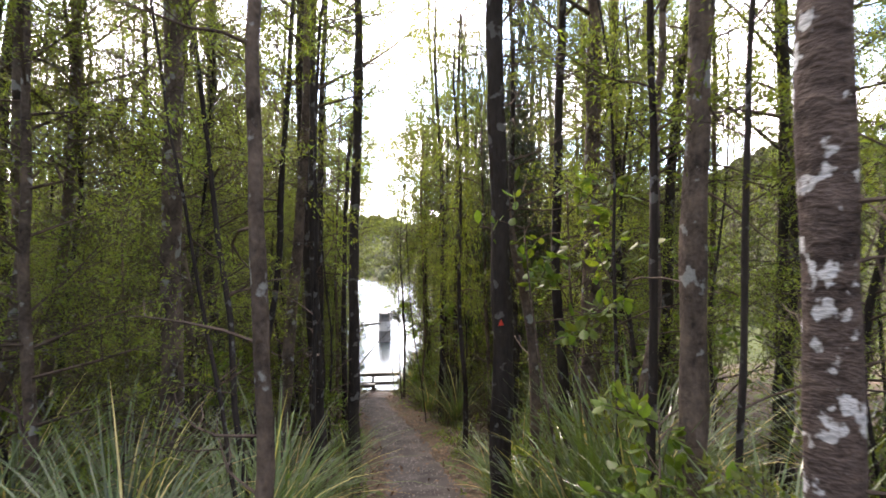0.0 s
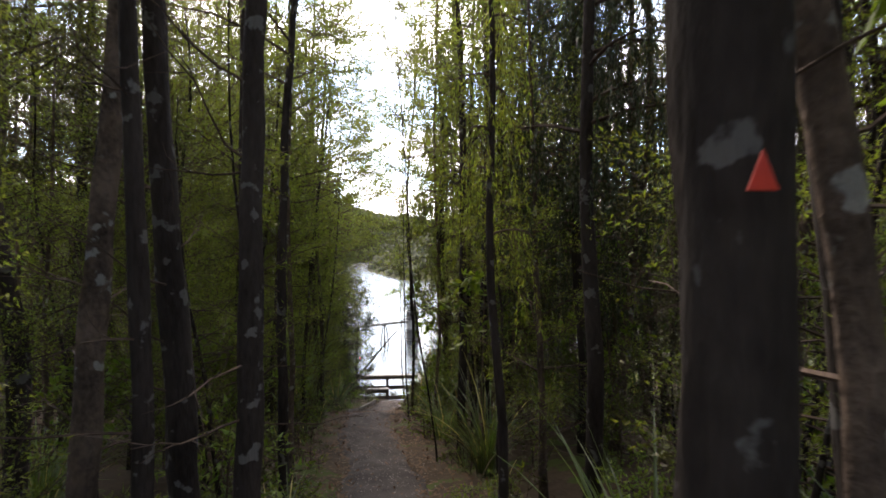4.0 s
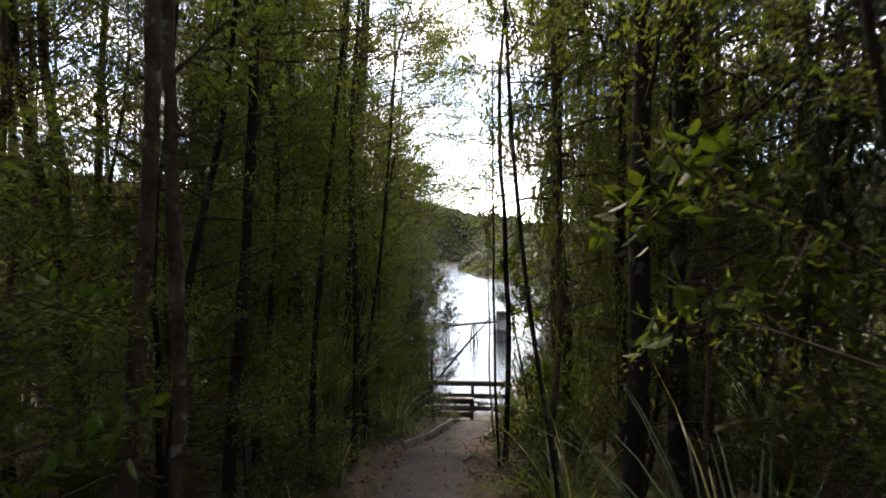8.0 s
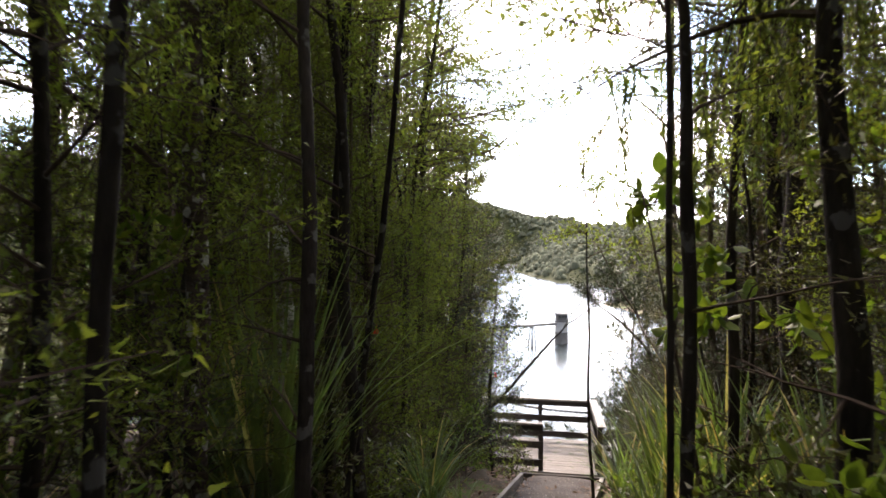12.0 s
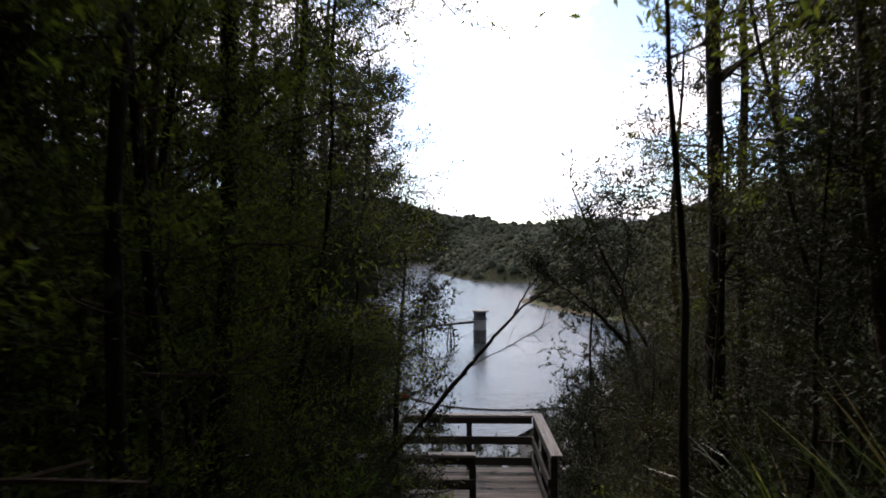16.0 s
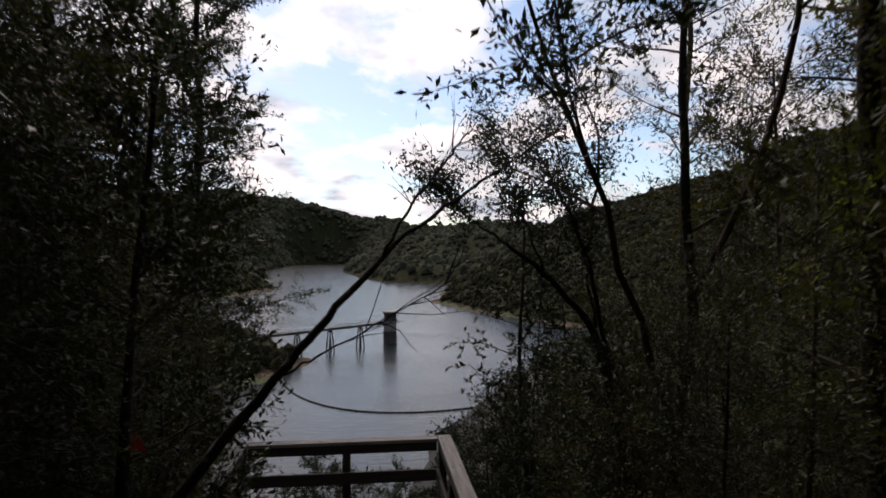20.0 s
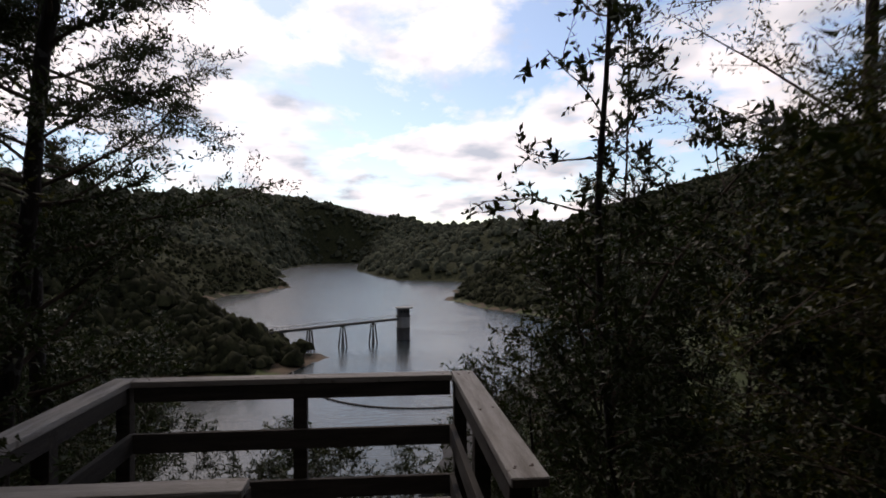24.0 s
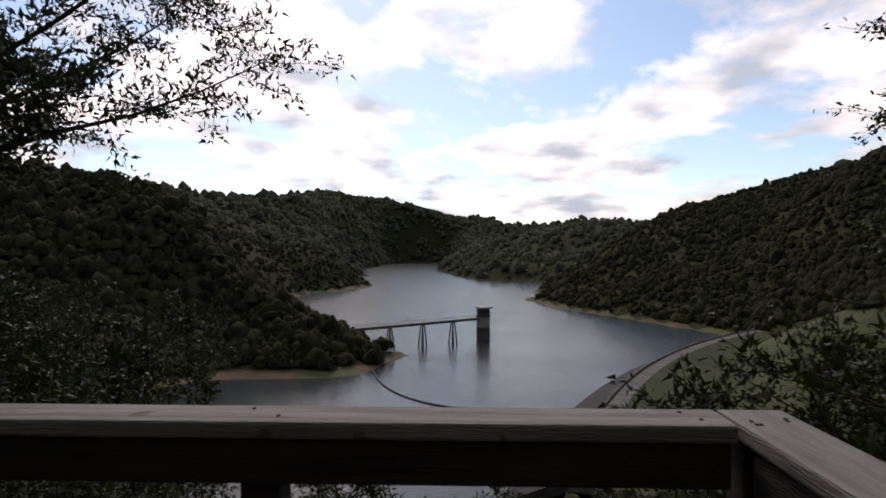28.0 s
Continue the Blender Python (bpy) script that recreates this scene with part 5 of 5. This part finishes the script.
FLAX = dict(wide=0.034, stiff=0.8, spread=0.6, dry=0.12)
for x, y, h, n, s in ((1.50, -22.85, 1.35, 60, 1), (-1.62, -10.95, 1.75, 70, 2), (-1.35, -12.0, 1.7, 60, 3), (1.65, -9.4, 1.5, 70, 4), (1.15, -10.6, 1.25, 60, 5), (-1.9, -11.6, 1.6, 50, 6), (1.4, -20.4, 1.2, 40, 7), (1.35, -12.2, 1.2, 60, 8), (1.05, -10.15, 1.35, 70, 9), (-2.0, -11.1, 1.5, 60, 10), (1.45, -10.3, 1.5, 60, 11), (1.28, -22.75, 1.25, 70, 12), (1.55, -22.1, 1.3, 60, 13)):
    sedge("flax_bush", "tall green flax bush with sword-shaped leaves", spot(x, y), h, n, 420 + s, group="flax bushes", **FLAX)
for x, y, h, n, s in ((-0.95, -23.4, 1.1, 150, 1), (-1.3, -24.0, 1.2, 150, 2), (-0.85, -22.4, 1.0, 130, 3), (-1.7, -22.9, 1.3, 150, 4), (1.05, -23.1, 0.95, 120, 5), (-0.95, -21.2, 0.9, 120, 6), (1.3, -20.6, 0.8, 90, 7),
                      (2.4, -14.5, 1.3, 130, 8), (-0.45, -18.6, 0.65, 90, 9), (0.95, -14.6, 0.8, 90, 10), (-2.2, -23.6, 1.2, 120, 11), (1.9, -22.2, 1.2, 110, 12), (0.75, -11.2, 0.8, 90, 13), (-0.95, -9.6, 0.9, 110, 14), (0.85, -9.0, 0.9, 100, 15), (0.95, -24.35, 0.8, 120, 16), (1.2, -23.9, 1.0, 130, 17), (1.0, -22.4, 0.8, 110, 18), (1.0, -20.9, 0.8, 100, 19), (-1.05, -24.9, 1.0, 130, 20), (-0.95, -22.85, 0.85, 120, 21), (-1.15, -22.0, 0.95, 130, 22), (1.05, -21.6, 0.85, 110, 23)):
    sedge("sedge_tussock", "arching green sedge tussock with dry straw blades", spot(x, y), h, n, 440 + s, group="sedge tussocks")

OVER = dict(leaf=LEAF, rise=0.25, twigs=11, twig=0.42, per=40, size=(0.042, 0.016), flat=0.5, dead=4, wander=0.05, shrink=0.4, group="trees overhanging the path")
tree("forest_tree", "layered small-leaved tree reaching over the path", spot(-1.55, -7.9), 7.6, 0.055, (0, 0), 430, BARK_DARK, start=0.45, limbs=34, reach=2.1, shun=0.1, shun_to=9, **OVER)
# leaf tone dulled here to stand in for shade
tree("forest_tree", "layered small-leaved tree reaching over the path", spot(2.2, -8.1), 7.0, 0.05, (0, 0), 432, BARK_DARK, start=0.5, limbs=18, reach=1.2, shun=2.8, shun_to=9, **{**OVER, "leaf": LEAF_DULL_SHADE})
tree("forest_tree", "layered small-leaved tree reaching over the path", spot(-1.5, -15.6), 8.0, 0.05, (0.02, 0), 433, BARK, start=0.5, limbs=16, reach=1.7, shun=0.2, shun_to=9, **OVER)
tree("forest_tree", "layered small-leaved tree reaching over the path", spot(-1.25, -9.15), 6.6, 0.035, (0.03, 0), 434, BARK_DARK, start=0.5, limbs=24, reach=1.35, shun=0.1, shun_to=9, **OVER)
tree("forest_tree", "layered small-leaved tree reaching over the path", spot(-1.35, -14.6), 7.4, 0.045, (0.02, 0), 435, BARK_DARK, start=0.4, limbs=26, reach=1.6, shun=0.15, shun_to=9, **OVER)
tree("forest_tree", "layered small-leaved tree reaching over the path", spot(1.45, -14.1), 7.6, 0.045, (-0.02, 0), 436, BARK_DARK, start=0.42, limbs=24, reach=1.3, shun=3.0, shun_to=9, **OVER)
# shade of the next two crowns is put into their leaf tone
tree("forest_tree", "layered small-leaved tree behind the steps", spot(2.9, -7.2), 7.4, 0.06, (0, 0), 437, BARK_DARK, start=0.3, limbs=32, reach=1.5, **{**OVER, "leaf": LEAF_DULL_SHADE})
tree("forest_tree", "layered small-leaved tree behind the steps", spot(3.3, -5.4), 7.0, 0.06, (0, 0), 438, BARK_DARK, start=0.3, limbs=30, reach=1.5, **{**OVER, "leaf": LEAF_DULL_SHADE})
tree("forest_tree", "slender tree spreading high over the path", spot(-1.3, -11.2), 7.2, 0.045, (0.02, 0), 439, BARK_DARK, start=0.5, limbs=30, reach=1.8, shun=0.1, shun_to=9, **OVER)
# this crown too is shaded by its duller leaf colour
tree("forest_tree", "slender tree spreading high over the path", spot(1.3, -10.8), 7.0, 0.04, (-0.02, 0), 440, BARK_DARK, start=0.5, limbs=28, reach=1.5, shun=3.1, shun_to=9, **{**OVER, "leaf": LEAF_DULL_SHADE})
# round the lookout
# crowns against the sky, darkened by leaf colour as if in shade
FINE = dict(leaf=LEAF_SHADED, rise=0.5, twigs=11, twig=0.4, per=32, size=(0.045, 0.018), flat=0.4, dead=3, wander=0.09, whole=True)
tree("forest_tree", "dark small-leaved tree with open layered crown beside the steps", spot(2.35, -4.0), 6.0, 0.05, (-0.06, 0), 460, BARK_DARK, start=0.5, limbs=16, reach=1.3, fork=2, group="trees round the lookout", **FINE)
tree("forest_tree", "dark small-leaved tree with open layered crown beside the steps", spot(3.0, -4.6), 6.8, 0.06, (-0.02, 0), 461, BARK_DARK, start=0.35, limbs=22, reach=1.4, fork=2, group="trees round the lookout", **FINE)
tree("sapling", "slim dark spire-topped sapling rising past the deck", spot(2.3, -0.2), 4.6, 0.02, (0.02, 0), 462, BARK_DARK, **{**FINE, "twig": 0.22, "leaf": LEAF_SHADED, "size": (0.06, 0.022), "per": 10}, start=0.4, limbs=26, reach=0.42, group="saplings round the lookout")
tree("forest_tree", "broad-leaved tree with dark glossy leaves beside the deck", spot(2.2, -0.75), 5.0, 0.04, (-0.015, 0), 463, BARK_DARK, leaf=LEAF_SHADED, start=0.42, limbs=20, reach=1.15, rise=0.35, twigs=8, twig=0.26, per=13, size=(0.06, 0.028), whole=True, flat=0.5, dead=2, wander=0.08, fork=1, shun=2.9, shun_to=4.2, group="trees round the lookout")
tree("forest_tree", "tall dark tree on the slope below the deck", spot(3.5, 1.5), 4.8, 0.05, (0, 0), 464, BARK_DARK, start=0.3, limbs=32, reach=1.5, fork=2, group="trees round the lookout", **FINE)
tree("forest_tree", "dark twiggy tree on the slope below the deck", spot(4.9, 0.2), 4.6, 0.05, (0, 0), 465, BARK_DARK, start=0.3, limbs=24, reach=1.6, fork=1, group="trees round the lookout", **FINE)
tree("forest_tree", "dark layered tree standing on the slope beside the deck", spot(-3.7, 3.2), 11.0, 0.11, (0, 0), 466, BARK_DARK, start=0.42, limbs=54, reach=2.5, shrink=0.4, group="trees round the lookout", **{**FINE, "twigs": 24, "twig": 0.42, "per": 74, "size": (0.062, 0.024), "rise": 0.25, "whole": False})
tree("forest_tree", "dark layered tree standing on the slope beside the deck", spot(-4.6, 0.9), 9.0, 0.09, (0, 0), 471, BARK_DARK, start=0.30, limbs=44, reach=2.0, shrink=0.4, group="trees round the lookout", **{**FINE, "twigs": 18, "twig": 0.42, "per": 50, "size": (0.062, 0.024), "rise": 0.25, "whole": False})
tree("forest_tree", "thin half-bare tree with crooked dark branches on the slope", spot(6.1, 2.5), 8.4, 0.05, (0.03, 0), 472, BARK_DARK, start=0.55, limbs=16, reach=1.3, fork=2, group="trees round the lookout", **{**FINE, "twigs": 7, "twig": 0.5, "per": 6, "rise": 0.7, "wander": 0.14})
tree("forest_tree", "dark dense tree on the slope beside the deck", spot(-2.5, 0.4), 9.0, 0.09, (0, 0), 467, BARK_DARK, start=0.22, limbs=34, reach=1.25, group="trees round the lookout", **{**FINE, "twigs": 14, "per": 34, "size": (0.06, 0.022)})
tree("forest_tree", "dark dense tree beside the steps with a red marker", spot(-0.71, -4.80), 3.9, 0.040, (-0.05, 0), 468, BARK_DARK, start=0.2, limbs=26, reach=0.75, group="trees round the lookout", **FINE)
tree("forest_tree", "dark dense tree beside the steps", spot(-1.9, -3.3), 8.0, 0.07, (0, 0), 469, BARK_DARK, start=0.15, limbs=34, reach=1.1, group="trees round the lookout", **{**FINE, "twigs": 10})
tree("forest_tree", "dark dense tree beside the steps", spot(-2.6, -5.2), 8.5, 0.08, (0, 0), 470, BARK_DARK, start=0.15, limbs=34, reach=1.4, group="trees round the lookout", **{**FINE, "twigs": 10})
triangle_marker("red plastic marker on a tree beside the steps", (-0.71, -4.87, 2.54), 8, 0.08, RED)
# shrubs below get their shade from the darkened leaf colour
SHR = dict( start=0.1, limbs=24, reach=0.7, rise=0.5, twigs=9, twig=0.3, per=30, size=(0.055, 0.022), flat=0.5, dead=3, wander=0.15, category="shrub", group="shrubs round the lookout", lite=True)
for k, (x, y, h) in enumerate(((0.55, 2.8, 2.7), (-0.5, 3.3, 2.6), (1.5, 2.5, 2.3), (-1.5, 2.6, 2.2), (0.0, 4.6, 3.2), (2.6, 3.6, 3.0), (-2.5, 4.6, 3.4), (1.7, 5.0, 3.0), (3.4, 5.5, 3.4), (-4.0, 6.0, 4.5), (2.55, -2.5, 2.2), (2.5, -3.5, 2.5), (3.2, -1.8, 3.0),
                               (-1.85, -1.4, 2.4), (-1.7, -2.4, 2.3), (4.4, 2.6, 3.2), (5.6, 4.4, 3.6), (3.2, 8.5, 3.6), (-1.6, 7.5, 3.2), (0.9, 8.5, 3.0), (-5.5, 4.0, 5.0), (6.5, 1.5, 3.6), (2.75, 2.1, 3.3), (3.2, 1.0, 3.4), (2.5, 0.9, 2.6), (4.0, 3.6, 3.6), (2.3, -0.1, 2.9), (2.8, 0.2, 3.3), (3.3, -0.7, 3.2), (4.1, -1.0, 3.0), (3.0, -1.2, 2.7), (3.9, 0.3, 3.2), (4.8, -0.4, 3.2), (2.7, -2.9, 2.4),
                               (-3.3, 3.6, 3.9), (-2.7, 4.7, 4.2), (-3.4, 5.6, 4.8), (-4.3, 4.4, 4.6), (-2.5, 2.4, 3.0), (-3.3, 1.6, 3.4), (-5.2, 6.4, 5.2), (2.5, 1.1, 2.7), (3.0, 1.7, 3.0), (3.5, 2.3, 3.2), (2.95, 0.55, 3.0), (3.7, 3.0, 3.4), (2.25, -1.3, 2.3), (2.4, -1.9, 2.4), (-5.2, 9.0, 5.5), (-6.5, 7.5, 6.0), (-6.0, 11.0, 6.5), (-8.0, 9.5, 7.0), (-7.5, 13.0, 7.5), (-4.7, 6.9, 4.8), (-9.5, 12.0, 8.0), (-8.6, 6.5, 7.0), (-7.0, 5.0, 6.0))):
    o = dict(SHR)
    if h > 4.5:
        o.update(reach=1.3, limbs=34, twigs=10, twig=0.45, size=(0.09, 0.038), start=0.04)
    tree("tall_shrub", "dark small-leaved shrub on the slope round the deck", spot(x, y), h, 0.016, ((k * 37 % 7 - 3) * 0.07, (k * 53 % 7 - 3) * 0.06), 480 + k, BARK_DARK, leaf=LEAF_SHADED, **o)

tree("tall_shrub", "dark leafy shrub at the deck's front corner", spot(1.98, 0.5), 2.8, 0.022, (0, 0), 519, BARK_DARK, leaf=LEAF_SHADED, start=0.2, limbs=26, reach=0.6, rise=0.5, twigs=8, twig=0.28, per=14, size=(0.05, 0.022), flat=0.5, dead=2, wander=0.07, category="shrub", group="shrubs round the lookout")
# the second is the same shrub with shade put into its leaves
SINGLE = {"manuka": [tree("tall_shrub", "feathery yellow-green shrub with layered twigs overhanging the path", (0, 0, -80), h, r, (0, 0), 520 + k, BARK_DARK, LEAF if k == 0 else LEAF_SHADED, 0.06, 44, 1.15, 0.3, 10, 0.4, 56, (0.033, 0.011) if k == 0 else (0.036, 0.013), 0.6, 0.0, 6, 0.13, "shrub", "shrubs beside the path", lite=True)
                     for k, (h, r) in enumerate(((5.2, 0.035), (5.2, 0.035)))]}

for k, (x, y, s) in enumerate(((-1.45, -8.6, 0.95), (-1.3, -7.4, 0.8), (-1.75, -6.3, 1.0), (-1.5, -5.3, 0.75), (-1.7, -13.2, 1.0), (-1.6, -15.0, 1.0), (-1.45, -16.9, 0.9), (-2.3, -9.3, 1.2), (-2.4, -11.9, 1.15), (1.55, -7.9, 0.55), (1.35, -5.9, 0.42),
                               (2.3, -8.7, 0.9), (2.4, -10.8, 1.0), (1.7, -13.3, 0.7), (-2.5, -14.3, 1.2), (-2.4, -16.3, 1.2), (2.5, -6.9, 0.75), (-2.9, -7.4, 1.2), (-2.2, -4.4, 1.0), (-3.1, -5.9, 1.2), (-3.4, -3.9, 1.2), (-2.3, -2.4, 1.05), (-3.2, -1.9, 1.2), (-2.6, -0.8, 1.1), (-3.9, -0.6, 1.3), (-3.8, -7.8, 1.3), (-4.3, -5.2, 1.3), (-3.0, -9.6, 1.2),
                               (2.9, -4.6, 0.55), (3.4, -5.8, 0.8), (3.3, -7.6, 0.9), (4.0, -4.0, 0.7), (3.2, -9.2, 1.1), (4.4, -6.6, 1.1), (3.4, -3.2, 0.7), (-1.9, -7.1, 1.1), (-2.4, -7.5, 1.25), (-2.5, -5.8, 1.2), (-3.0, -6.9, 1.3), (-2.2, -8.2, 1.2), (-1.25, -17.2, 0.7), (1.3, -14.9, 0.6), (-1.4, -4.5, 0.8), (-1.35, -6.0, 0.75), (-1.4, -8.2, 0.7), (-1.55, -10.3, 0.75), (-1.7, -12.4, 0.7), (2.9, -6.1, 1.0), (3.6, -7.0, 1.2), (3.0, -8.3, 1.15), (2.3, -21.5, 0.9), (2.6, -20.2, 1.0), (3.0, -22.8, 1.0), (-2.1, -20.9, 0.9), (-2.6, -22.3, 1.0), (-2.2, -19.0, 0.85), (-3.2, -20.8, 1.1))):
    # the shade-coloured copy stands nearer the lookout
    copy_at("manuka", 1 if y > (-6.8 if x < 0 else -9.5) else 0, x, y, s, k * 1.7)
for kind in SINGLE.values():
    for src in kind:
        for o in (*src.children_recursive, src):
            bpy.data.objects.remove(o)
